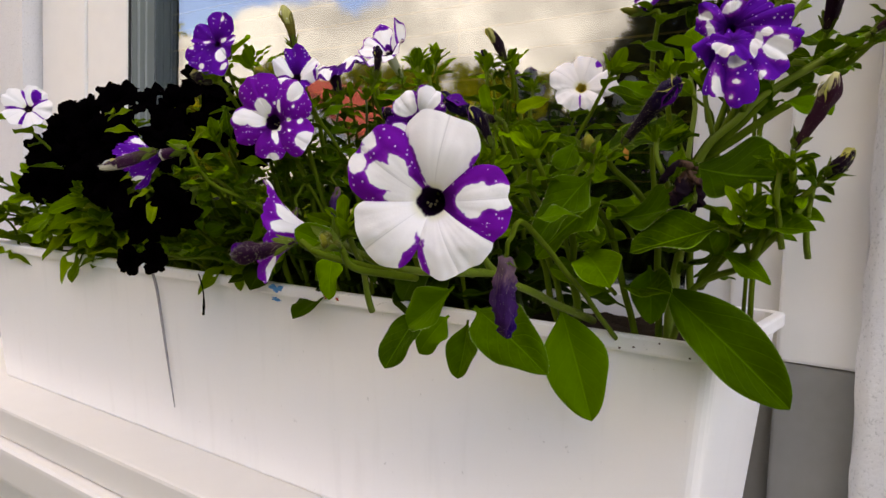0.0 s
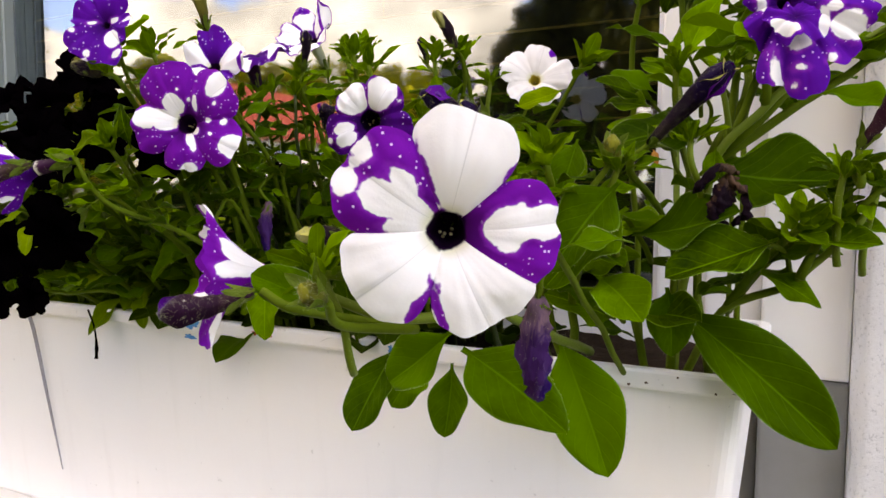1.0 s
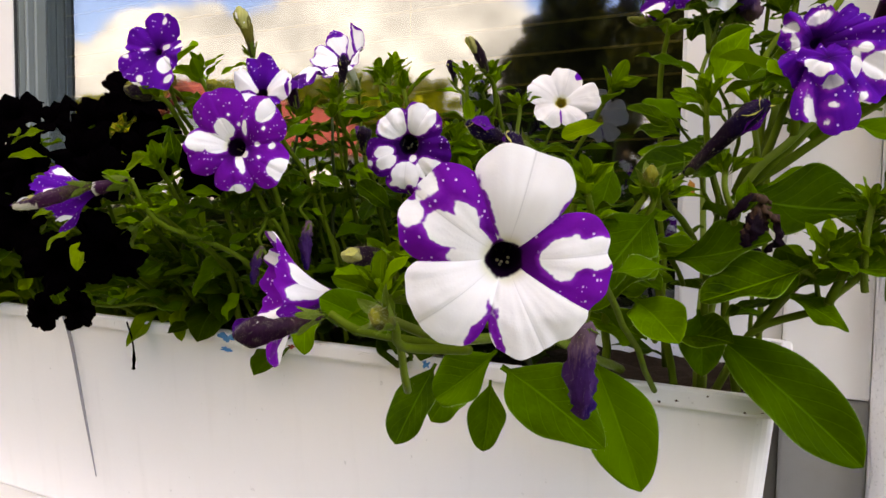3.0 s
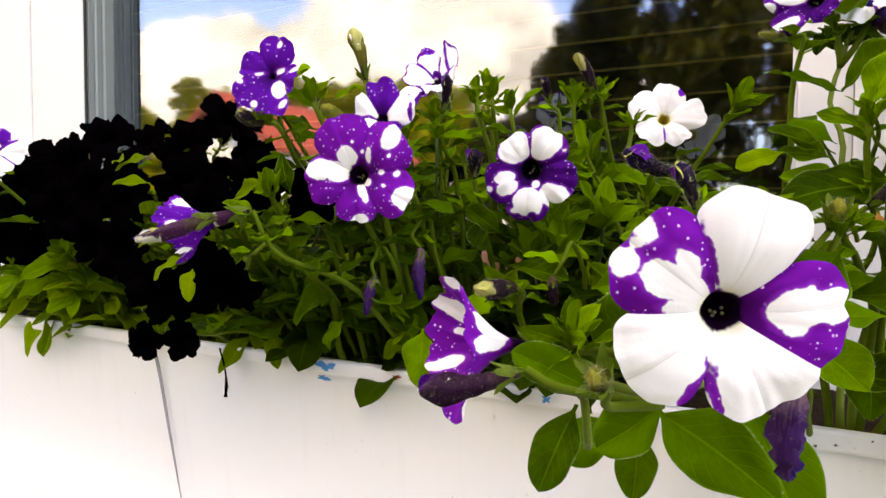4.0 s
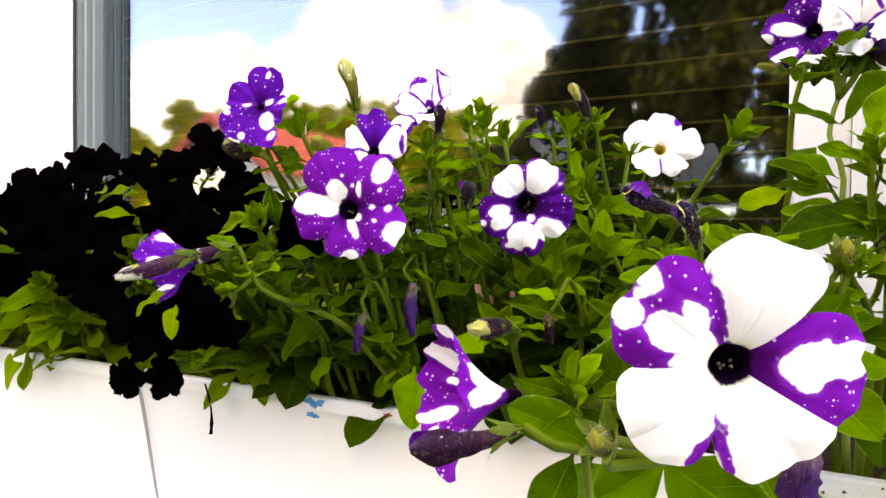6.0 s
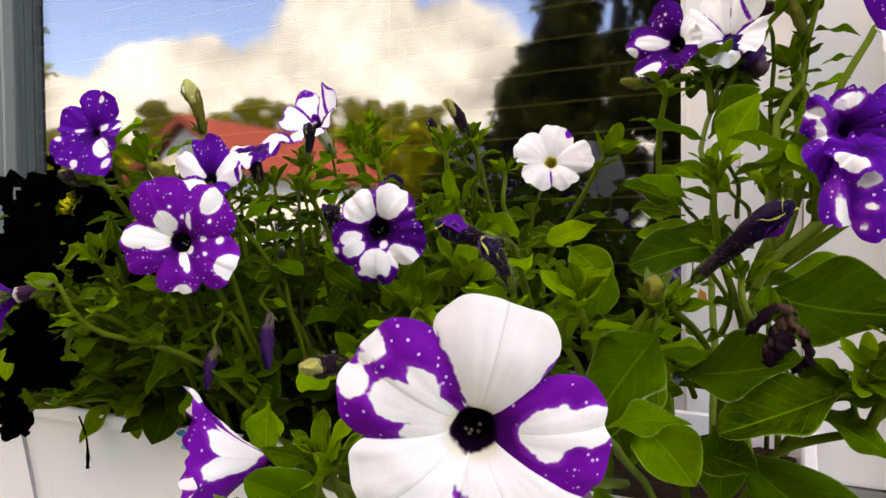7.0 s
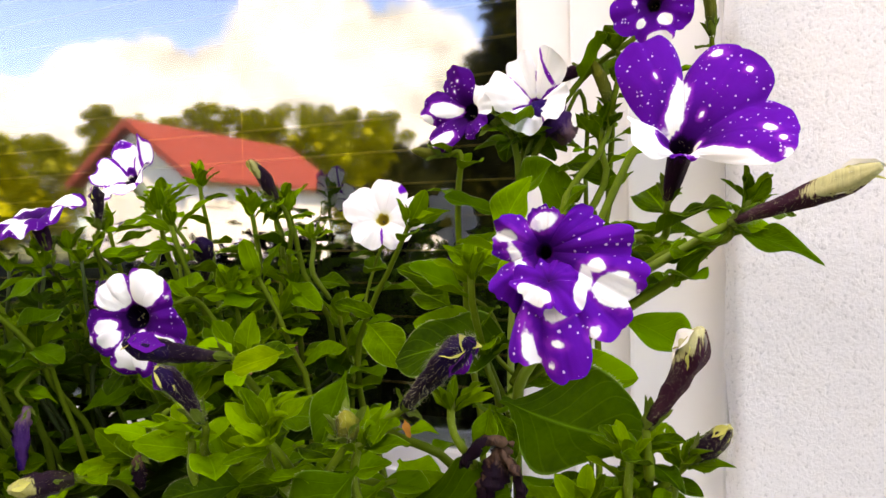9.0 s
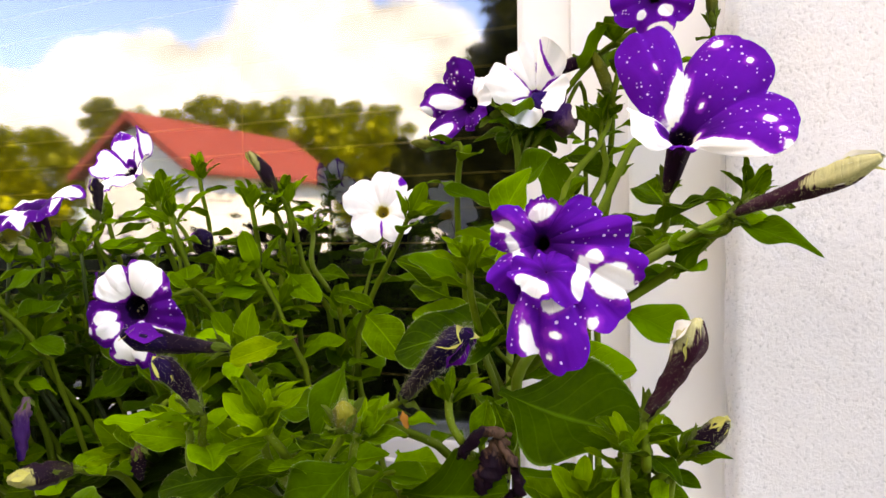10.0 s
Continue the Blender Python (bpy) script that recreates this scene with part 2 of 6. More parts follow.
BRACT = plain("dry_orange", (0.55, 0.20, 0.03), 0.7, 300, 0.4, 0.4)
SEPAL = leaf_material("sepal_green", (0.060, 0.110, 0.012), (0.120, 0.180, 0.030))
BUD_DARK = bud_material("bud_dark", (0.030, 0.018, 0.020), (0.011, 0.003, 0.012), (0.012, 0.003, 0.035))
BUD_YELLOW = bud_material("bud_yellow", (0.030, 0.022, 0.014), (0.018, 0.006, 0.014), (0.50, 0.47, 0.16))
BUD_LEMON = bud_material("bud_lemon", (0.040, 0.030, 0.014), (0.14, 0.12, 0.02), (0.60, 0.58, 0.20))
BUD_GREEN = bud_material("bud_green", (0.050, 0.070, 0.014), (0.110, 0.120, 0.014), (0.26, 0.25, 0.03))
WILT = bud_material("wilted_petal", (0.20, 0.110, 0.13), (0.060, 0.016, 0.105), (0.018, 0.002, 0.090))
DRY = bud_material("dry_petal", (0.13, 0.070, 0.045), (0.013, 0.004, 0.010), (0.006, 0.002, 0.008))
BUD_PLUM = bud_material("bud_plum", (0.060, 0.024, 0.034), (0.024, 0.004, 0.020), (0.060, 0.004, 0.100))
TUBE_STREAK = bud_material("tube_streaked", (0.070, 0.055, 0.020), (0.050, 0.010, 0.040), (0.74, 0.71, 0.56))
TUBE_PALE = bud_material("tube_pale", (0.30, 0.34, 0.12), (0.62, 0.64, 0.42), (0.74, 0.74, 0.60))
FRESH_PURPLE = plain("petal_edge_purple", (0.115, 0.002, 0.24), 0.6, 300, 0.4, 0.2)
FRESH_WHITE = plain("petal_edge_white", (0.80, 0.79, 0.70), 0.6, 300, 0.15, 0.2)
FRESH_YELLOW = plain("petal_edge_yellow", (0.52, 0.49, 0.13), 0.6, 300, 0.35, 0.2)
HAIR = plain("pale_hair", (0.46, 0.48, 0.30), 0.6, 200, 0.1, 0.0)
POLLEN = plain("pollen", (0.16, 0.15, 0.09), 0.7, 400, 0.4, 0.3)
PLASTIC = box_material()
BLUE = plain("blue_paint", (0.01, 0.33, 0.72), 0.5, 300, 0.4)
RED = plain("red_paint", (0.62, 0.06, 0.03), 0.5, 300, 0.4)
SOIL = plain("soil", (0.035, 0.022, 0.014), 0.95, 180, 0.6, 0.9, size=0.004)
FRAME = plain("white_frame_paint", (0.83, 0.82, 0.79), 0.4, 30, 0.10, 0.06)
CASING_SHADE = plain("casing_shade_grey", (0.30, 0.295, 0.28), 0.8, 40, 0.35, 0.3)
JAMB_SHADE = plain("shaded_jamb_grey_green", (0.215, 0.245, 0.225), 0.45, 40, 0.15, 0.06)
JAMB_SHADE_PALE = plain("shaded_jamb_bead", (0.36, 0.40, 0.375), 0.4, 40, 0.15, 0.06)
RUBBER = plain("black_gasket", (0.03, 0.032, 0.03), 0.6, 90, 0.3)
STUCCO = stucco_material()
GLASS = glass_material()
SILL = plain("cream_sill_paint", (0.80, 0.77, 0.71), 0.45, 25, 0.10, 0.08)
SLAT = plain("dark_blind", (0.010, 0.008, 0.005), 0.7, 50, 0.3)
SLAT_EDGE = plain("lit_ochre_edge", (0.42, 0.27, 0.07), 0.6, 50, 0.3)
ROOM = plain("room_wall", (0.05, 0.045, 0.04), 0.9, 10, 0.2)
TERRACOTTA = plain("terracotta", (0.42, 0.17, 0.10), 0.8, 60, 0.3, 0.3)
ROOF_RED = plain("red_roof_sheet", (0.30, 0.050, 0.034), 0.55, 3, 0.25, 0.2, size=0.02)
BOARD = plain("white_house_board", (0.82, 0.81, 0.78), 0.7, 3, 0.15, 0.2)
BARK = plain("bark", (0.10, 0.075, 0.055), 0.9, 20, 0.5, 0.8, size=0.02)
CROWN = crown_material("foliage_mid", (0.15, 0.17, 0.008), (0.46, 0.46, 0.018))
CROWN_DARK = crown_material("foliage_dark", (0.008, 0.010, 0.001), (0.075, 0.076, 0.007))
# near-black, so the added hedge mirrors as darkness
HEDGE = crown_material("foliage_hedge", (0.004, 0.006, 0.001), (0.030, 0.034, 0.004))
LAWN = plain("lawn", (0.105, 0.125, 0.045), 0.9, 6, 0.5, 0.5, size=0.03)
DARK_PANE = plain("dark_pane", (0.03, 0.035, 0.04), 0.1, 5, 0.2, 0.0)
PALE_GREY = plain("pale_grey_dry", (0.34, 0.33, 0.36), 0.8, 300, 0.3)
for m in (STEM, HAIR, SOIL, POLLEN, FRESH_PURPLE, FRESH_WHITE, FRESH_YELLOW, SLAT, ROOM):
    m.node_tree.nodes["Principled BSDF"].inputs["Specular IOR Level"].default_value = 0.06
LETTER = plain("grey_lettering", (0.30, 0.29, 0.27), 0.7, 5, 0.1)


# ---------------- helpers for meshes ----------------
def mesh_ob(name, verts, faces, mat, parent=None, smooth=False, label=""):
    me = bpy.data.meshes.new(name)
    me.from_pydata([tuple(v) for v in verts], [], faces)
    me.materials.append(mat)
    if smooth:
        me.polygons.foreach_set("use_smooth", [True] * len(me.polygons))
    me.update()
    ob = new(name, me)
    if parent is not None:
        ob.parent = parent
        if parent.type == "EMPTY":
            ob.matrix_parent_inverse = Matrix.Translation(-parent.location)
    return tagged(ob, label) if label else ob


def part(name, bm, mat, parent=None, label="", smooth=False):
    me = bpy.data.meshes.new(name)
    bm.to_mesh(me)
    bm.free()
    me.materials.append(mat)
    if smooth:
        me.polygons.foreach_set("use_smooth", [True] * len(me.polygons))
    ob = new(name, me)
    if parent is not None:
        ob.parent = parent
        if parent.type == "EMPTY":
            ob.matrix_parent_inverse = Matrix.Translation(-parent.location)
    return tagged(ob, label) if label else ob


def block(lo, hi, bevel=0.0, segments=2):
    """A bmesh box between two corners, with rounded edges."""
    bm = bmesh.new()
    bmesh.ops.create_cube(bm, size=1.0)
    lo, hi = Vector(lo), Vector(hi)
    for v in bm.verts:
        v.co = Vector(((lo[i] + hi[i]) / 2 + v.co[i] * (hi[i] - lo[i]) for i in range(3)))
    if bevel:
        bmesh.ops.bevel(bm, geom=bm.edges[:], offset=bevel, segments=segments, affect="EDGES", profile=0.6)
    return bm


def empty(name, at, label="", category="", group="", kind=""):
    ob = new(name)
    ob.location = at
    return tagged(ob, label, category, group, kind)


def spline(points, n):
    """n + 1 points of a smooth curve through the given ones."""
    pts = [Vector(p) for p in points]
    pts = [pts[0] * 2 - pts[1], *pts, pts[-1] * 2 - pts[-2]]
    out, spans = [], len(pts) - 3
    for i in range(n + 1):
        f = i / n * spans
        k = min(int(f), spans - 1)
        t = f - k
        p0, p1, p2, p3 = pts[k:k + 4]
        out.append(0.5 * (2 * p1 + (p2 - p0) * t + (2 * p0 - 5 * p1 + 4 * p2 - p3) * t * t + (3 * p1 - p0 - 3 * p2 + p3) * t ** 3))
    return out


def tube(points, radii, sides=7, closed=True):
    """Vertices and faces of a tube along points; radii as long as the points."""
    verts, faces = [], []
    up = Vector((0.3, 0.2, 1)).normalized()
    for i, p in enumerate(points):
        d = (points[min(i + 1, len(points) - 1)] - points[max(i - 1, 0)]).normalized()
        s = d.cross(up)
        s = s.normalized() if s.length > 1e-4 else Vector((1, 0, 0))
        up = s.cross(d).normalized()
        for j in range(sides):
            a = 2 * math.pi * j / sides
            verts.append(p + (s * math.cos(a) + up * math.sin(a)) * radii[i])
    for i in range(len(points) - 1):
        for j in range(sides):
            k = (j + 1) % sides
            faces.append((i * sides + j, i * sides + k, (i + 1) * sides + k, (i + 1) * sides + j))
    if closed:
        faces.append(tuple(range(sides))[::-1])
        faces.append(tuple((len(points) - 1) * sides + j for j in range(sides)))
    return verts, faces


# ---------------- the setting ----------------
GROUND_Z = 0.0
n = 24
gv, gf = [], []
for i in range(n + 1):
    for j in range(n + 1):
        u, v = (i / n * 2 - 1), (j / n * 2 - 1)
        x, y = 900 * u * abs(u) ** 1.6, 900 * v * abs(v) ** 1.6
        gv.append((x, y, GROUND_Z - 0.02 + (0.0 if abs(x) < 14 and abs(y) < 8 else 0.05 * noise.noise(Vector((x * 0.05, y * 0.05, 0))))))
for i in range(n):
    for j in range(n):
        gf.append((i * (n + 1) + j, (i + 1) * (n + 1) + j, (i + 1) * (n + 1) + j + 1, i * (n + 1) + j + 1))
tagged(mesh_ob("ground", gv, gf, LAWN, smooth=True), "mown lawn in front of the house", "ground", kind="structure")

# window opening and wall planes
GLASS_Y, CASING_Y, STUCCO_Y = 0.722, 0.672, 0.640
GL, GR = -1.127, -0.154          # edges of the glass
CASE_L, CASE_R = -1.42, -0.006   # outer edges of the casing
GLASS_LO, GLASS_HI = 1.214, 2.05
SILL_Z = 1.000


def stucco_sheet(x0, x1, z0, z1, step, rough):
    """A plastered face that is really uneven, with a rounded near edge along x0."""
    nx, nz = max(2, int((x1 - x0) / step)), max(2, int((z1 - z0) / step))
    verts, faces = [], []
    for j in range(nz + 1):
        for i in range(nx + 1):
            x, z = x0 + (x1 - x0) * i / nx, z0 + (z1 - z0) * j / nz
            w = noise.noise(Vector((x * 9, 3.1, z * 5))) * 0.002 + noise.noise(Vector((x * 60, 1.7, z * 85))) * rough
            w += noise.noise(Vector((x * 170, 5.2, z * 230))) * rough * 0.8
            round_off = max(0.0, 1 - (x - x0) / 0.010)
            verts.append((x + (noise.noise(Vector((0.3, 2.2, z * 30))) * 0.003 if i == 0 else 0), STUCCO_Y + w + 0.010 * round_off ** 2, z))
    for j in range(nz):
        for i in range(nx):
            a = j * (nx + 1) + i
            faces.append((a, a + 1, a + nx + 2, a + nx + 1))
    return verts, faces


wall = empty("wall_front", (0.6, 0.8, 0.0), "white rough-plastered house wall beside the window", "wall", kind="structure")
part("plaster_core", block((0.0045, STUCCO_Y + 0.012, 0.0), (9.0, 1.05, 8.6)), STUCCO, wall)
v, f = stucco_sheet(0.0045, 0.62, 0.90, 1.95, 0.004, 0.0004)
mesh_ob("plaster_face", v, f, STUCCO, wall, smooth=True)
part("wall_left", block((-12.0, STUCCO_Y, 0.0), (CASE_L - 0.02, 1.05, 8.6)), STUCCO, wall)
part("wall_above", block((CASE_L - 0.02, STUCCO_Y + 0.02, 2.25), (0.004, 1.05, 8.6)), STUCCO, wall)
part("wall_below", block((CASE_L - 0.02, 0.60, 0.0), (0.0035, 1.05, 0.959)), STUCCO, wall)

sill = empty("window_sill", (-0.7, 0.5, 0.96), "cream painted ledge under the window", "window sill", kind="structure")
part("sill_board", block((CASE_L - 0.02, 0.400, 0.960), (0.0035, 1.0, SILL_Z), 0.004), SILL, sill)
part("sill_nosing", block((CASE_L - 0.02, 0.385, 0.910), (0.0035, 0.440, 0.959), 0.008, 3), SILL, sill)
part("sill_apron", block((CASE_L - 0.02, 0.445, 0.60), (0.0035, 0.60, 0.909), 0.003), FRAME, sill)

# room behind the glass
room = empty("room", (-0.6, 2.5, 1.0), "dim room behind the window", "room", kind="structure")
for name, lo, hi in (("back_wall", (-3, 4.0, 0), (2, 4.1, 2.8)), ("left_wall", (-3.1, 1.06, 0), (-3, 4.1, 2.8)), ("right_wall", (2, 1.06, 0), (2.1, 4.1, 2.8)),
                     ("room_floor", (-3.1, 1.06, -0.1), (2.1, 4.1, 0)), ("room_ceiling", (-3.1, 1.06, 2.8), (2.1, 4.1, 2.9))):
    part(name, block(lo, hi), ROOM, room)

# window: casing, frame, sash, beads, pane
window = empty("window_1", (-0.65, 0.8, 0.985), "white window with left jamb coloured as shaded and reflecting glass", "window", kind="structure")
FOOT_Z = 1.165                   # top of the right-hand casing's lower end, greyed to stand for shade
for name, x0, x1, y, z0 in (("casing_left", CASE_L, -1.258, CASING_Y - 0.004, SILL_Z), ("casing_left_inner", -1.256, GL + 0.006, CASING_Y, SILL_Z),
                            ("sash_right", GR + 0.003, -0.108, 0.700, SILL_Z), ("casing_right_inner", -0.1075, -0.062, 0.690, FOOT_Z), ("casing_right", -0.0615, 0.0042, CASING_Y, FOOT_Z)):
    part(name, block((x0, y, z0 + 0.001), (x1, 0.86, 2.20), 0.003), FRAME, window)
# lower ends beside the planter: the shade there is painted as grey
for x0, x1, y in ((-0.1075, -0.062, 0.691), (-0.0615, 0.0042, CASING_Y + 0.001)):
    part("casing_foot", block((x0, y, SILL_Z + 0.001), (x1, 0.86, FOOT_Z), 0.003), CASING_SHADE, window, "lower end of the casing, shade put into its grey")
part("casing_head", block((CASE_L, CASING_Y, 2.201), (0.0025, 0.86, 2.245), 0.003), FRAME, window)
part("bottom_rail", block((GL + 0.007, 0.7195, SILL_Z + 0.001), (GR + 0.0025, 0.86, GLASS_LO), 0.004), FRAME, window)
part("top_rail", block((GL + 0.007, 0.712, GLASS_HI), (GR + 0.0025, 0.86, 2.20), 0.004), FRAME, window)
# stepped left jamb lining, seen obliquely; its shade is put into the grey-green
for name, x1, y0, y1, mat in (("gasket", GL + 0.0085, CASING_Y + 0.001, CASING_Y + 0.006, RUBBER), ("lining_outer", GL + 0.0100, CASING_Y + 0.007, 0.688, JAMB_SHADE),
                              ("bead", GL + 0.0125, 0.6885, 0.692, JAMB_SHADE_PALE), ("lining_middle", GL + 0.0105, 0.6925, 0.702, JAMB_SHADE),
                              ("bead", GL + 0.0120, 0.7025, 0.706, JAMB_SHADE_PALE), ("sash_stile", GL + 0.0110, 0.7065, GLASS_Y - 0.001, JAMB_SHADE)):
    part(name, block((GL + 0.0062, y0, GLASS_LO + 0.001), (x1, y1, GLASS_HI - 0.001), 0.0012), mat, window)
part("sash_bead", block((GR - 0.002, 0.708, GLASS_LO + 0.001), (GR + 0.0025, GLASS_Y - 0.002, GLASS_HI - 0.001), 0.0012), FRAME, window)
pane = part("pane", block((GL, GLASS_Y, GLASS_LO - 0.01), (GR + 0.001, GLASS_Y + 0.004, GLASS_HI + 0.01)), GLASS, window, "glass reflecting clouds and garden")
pane.visible_shadow = False

# blind inside the glass
blind = empty("window_blind", (-0.65, 0.745, 2.0), "dark horizontal blind with thin edges coloured lit ochre behind the glass", "blind")
head = part("head_rail", block((GL + 0.02, 0.738, 2.03), (GR - 0.004, 0.764, 2.06), 0.003), SLAT, blind)
slat_z = 1.548 + 14 * 0.0316
while slat_z > 1.25:
    s = part("slat", block((GL + 0.02, 0.7485, slat_z - 0.0305), (GR - 0.004, 0.7500, slat_z), 0.0004, 1), SLAT, blind)
    # light caught on the slat's edge, put into a bright ochre bead
    part("slat_edge", block((GL + 0.02, 0.7440, slat_z - 0.0010), (GR - 0.004, 0.7480, slat_z + 0.0010), 0.0005, 1), SLAT_EDGE, s, "ochre edge, coloured as lit")
    slat_z -= 0.0316
part("cord", block((-0.470, 0.7425, 1.215), (-0.4692, 0.7432, 2.03)), SLAT_EDGE, blind)


# ---------------- planter ----------------
BX0, BX1, BY0, BY1, RIM_Z, BASE_Z = -1.16, -0.053, 0.452, 0.667, 1.212, SILL_Z + 0.0005


def loop(x0, x1, y0, y1, z, r, seg=5):
    """A rounded rectangle of points."""
    out = []
    for cx, cy, a0 in ((x1 - r, y1 - r, 0), (x0 + r, y1 - r, 90), (x0 + r, y0 + r, 180), (x1 - r, y0 + r, 270)):
        for i in range(seg + 1):
            a = radians(a0 + 90 * i / seg)
            out.append(Vector((cx + r * math.cos(a), cy + r * math.sin(a), z)))
    return out


def lathe_loops(loops, cap_first=False, cap_last=False):
    verts, faces, m = [], [], len(loops[0])
    for lp in loops:
        verts += lp
    for i in range(len(loops) - 1):
        for j in range(m):
            k = (j + 1) % m
            faces.append((i * m + j, i * m + k, (i + 1) * m + k, (i + 1) * m + j))
    if cap_first:
        faces.append(tuple(range(m))[::-1])
    if cap_last:
        faces.append(tuple((len(loops) - 1) * m + j for j in range(m)))
    return verts, faces


def inset(d, z, r=0.012):
    return loop(BX0 + d, BX1 - d, BY0 + d, BY1 - d, z, r)


planter = empty("planter_box", (-0.6, 0.56, BASE_Z), "long scuffed white plastic planter with lip on the window ledge", "planter")
v, f = lathe_loops([inset(0.026, BASE_Z), inset(0.0245, BASE_Z + 0.003), inset(0.0065, RIM_Z - 0.0125), inset(0.0040, RIM_Z - 0.0118),
                    inset(0.0090, RIM_Z - 0.0130), inset(0.0265, BASE_Z + 0.006)], True, True)
mesh_ob("box_body", v, f, PLASTIC, planter)
v, f = lathe_loops([inset(0.0038, RIM_Z - 0.0122), inset(0.0006, RIM_Z - 0.0118), inset(0, RIM_Z - 0.010), inset(0, RIM_Z - 0.002), inset(0.0010, RIM_Z - 0.0004),
                    inset(0.003, RIM_Z), inset(0.007, RIM_Z), inset(0.0085, RIM_Z - 0.001), inset(0.0088, RIM_Z - 0.013)])
mesh_ob("rim", v, f, PLASTIC, planter, label="rolled lip of the white planter")


def mark(name, x, z, w, h, mat, y=BY0, label=""):
    bm = bmesh.new()
    ring = []
    for i in range(26):              # a smeared, uneven outline
        a = 2 * math.pi * i / 26
        r = 0.85 + 0.9 * noise.noise(Vector((2.2 * math.cos(a) + x * 90, 2.2 * math.sin(a), z * 70)))
        ring.append(bm.verts.new((x + 0.56 * w * r * math.cos(a), y - 0.0004, z + 0.54 * h * r * math.sin(a))))
    back = [bm.verts.new((q.co.x, y + 0.0004, q.co.z)) for q in ring]
    bm.faces.new(ring)
    bm.faces.new(back[::-1])
    for i in range(26):
        bm.faces.new((ring[i], back[i], back[(i + 1) % 26], ring[(i + 1) % 26]))
    bmesh.ops.recalc_face_normals(bm, faces=bm.faces)
    return part(name, bm, mat, planter, label)


mark("paint_mark", -0.474, RIM_Z - 0.0055, 0.018, 0.0070, BLUE, label="blue paint smear")
mark("paint_mark", -0.482, RIM_Z - 0.0168, 0.012, 0.0042, BLUE, BY0 + 0.0062, label="blue paint smear")
mark("paint_mark", -0.406, RIM_Z - 0.0060, 0.0065, 0.0045, RED, label="red paint smear")
mark("paint_mark", -0.392, RIM_Z - 0.0062, 0.003, 0.003, RED, label="red paint smear")
mark("paint_mark", -0.284, RIM_Z - 0.0060, 0.0055, 0.005, BLUE, label="blue paint smear")
mark("paint_mark", -0.202, RIM_Z - 0.0060, 0.003, 0.005, BLUE, label="blue paint smear")
for i in range(9):
    mark("scuff", -0.19 + 0.016 * i + random.uniform(-0.005, 0.005), RIM_Z - random.uniform(0.002, 0.010), random.uniform(0.0006, 0.002), random.uniform(0.0006, 0.0015), DRY, label="dirt fleck")

# soil
sv, sf, nx, ny = [], [], 130, 24
for j in range(ny + 1):
    for i in range(nx + 1):
        x, y = BX0 + 0.0125 + (BX1 - BX0 - 0.025) * i / nx, BY0 + 0.0125 + (BY1 - BY0 - 0.025) * j / ny
        sv.append((x, y, RIM_Z - 0.022 + 0.007 * noise.noise(Vector((x * 40, y * 40, 0))) + 0.004 * noise.noise(Vector((x * 130, y * 130, 2)))))
for j in range(ny):
    for i in range(nx):
        q = j * (nx + 1) + i
        sf.append((q, q + 1, q + nx + 2, q + nx + 1))
tagged(mesh_ob("potting_soil", sv, sf, SOIL, smooth=True), "dark damp potting soil in the planter", "soil", kind="stuff")


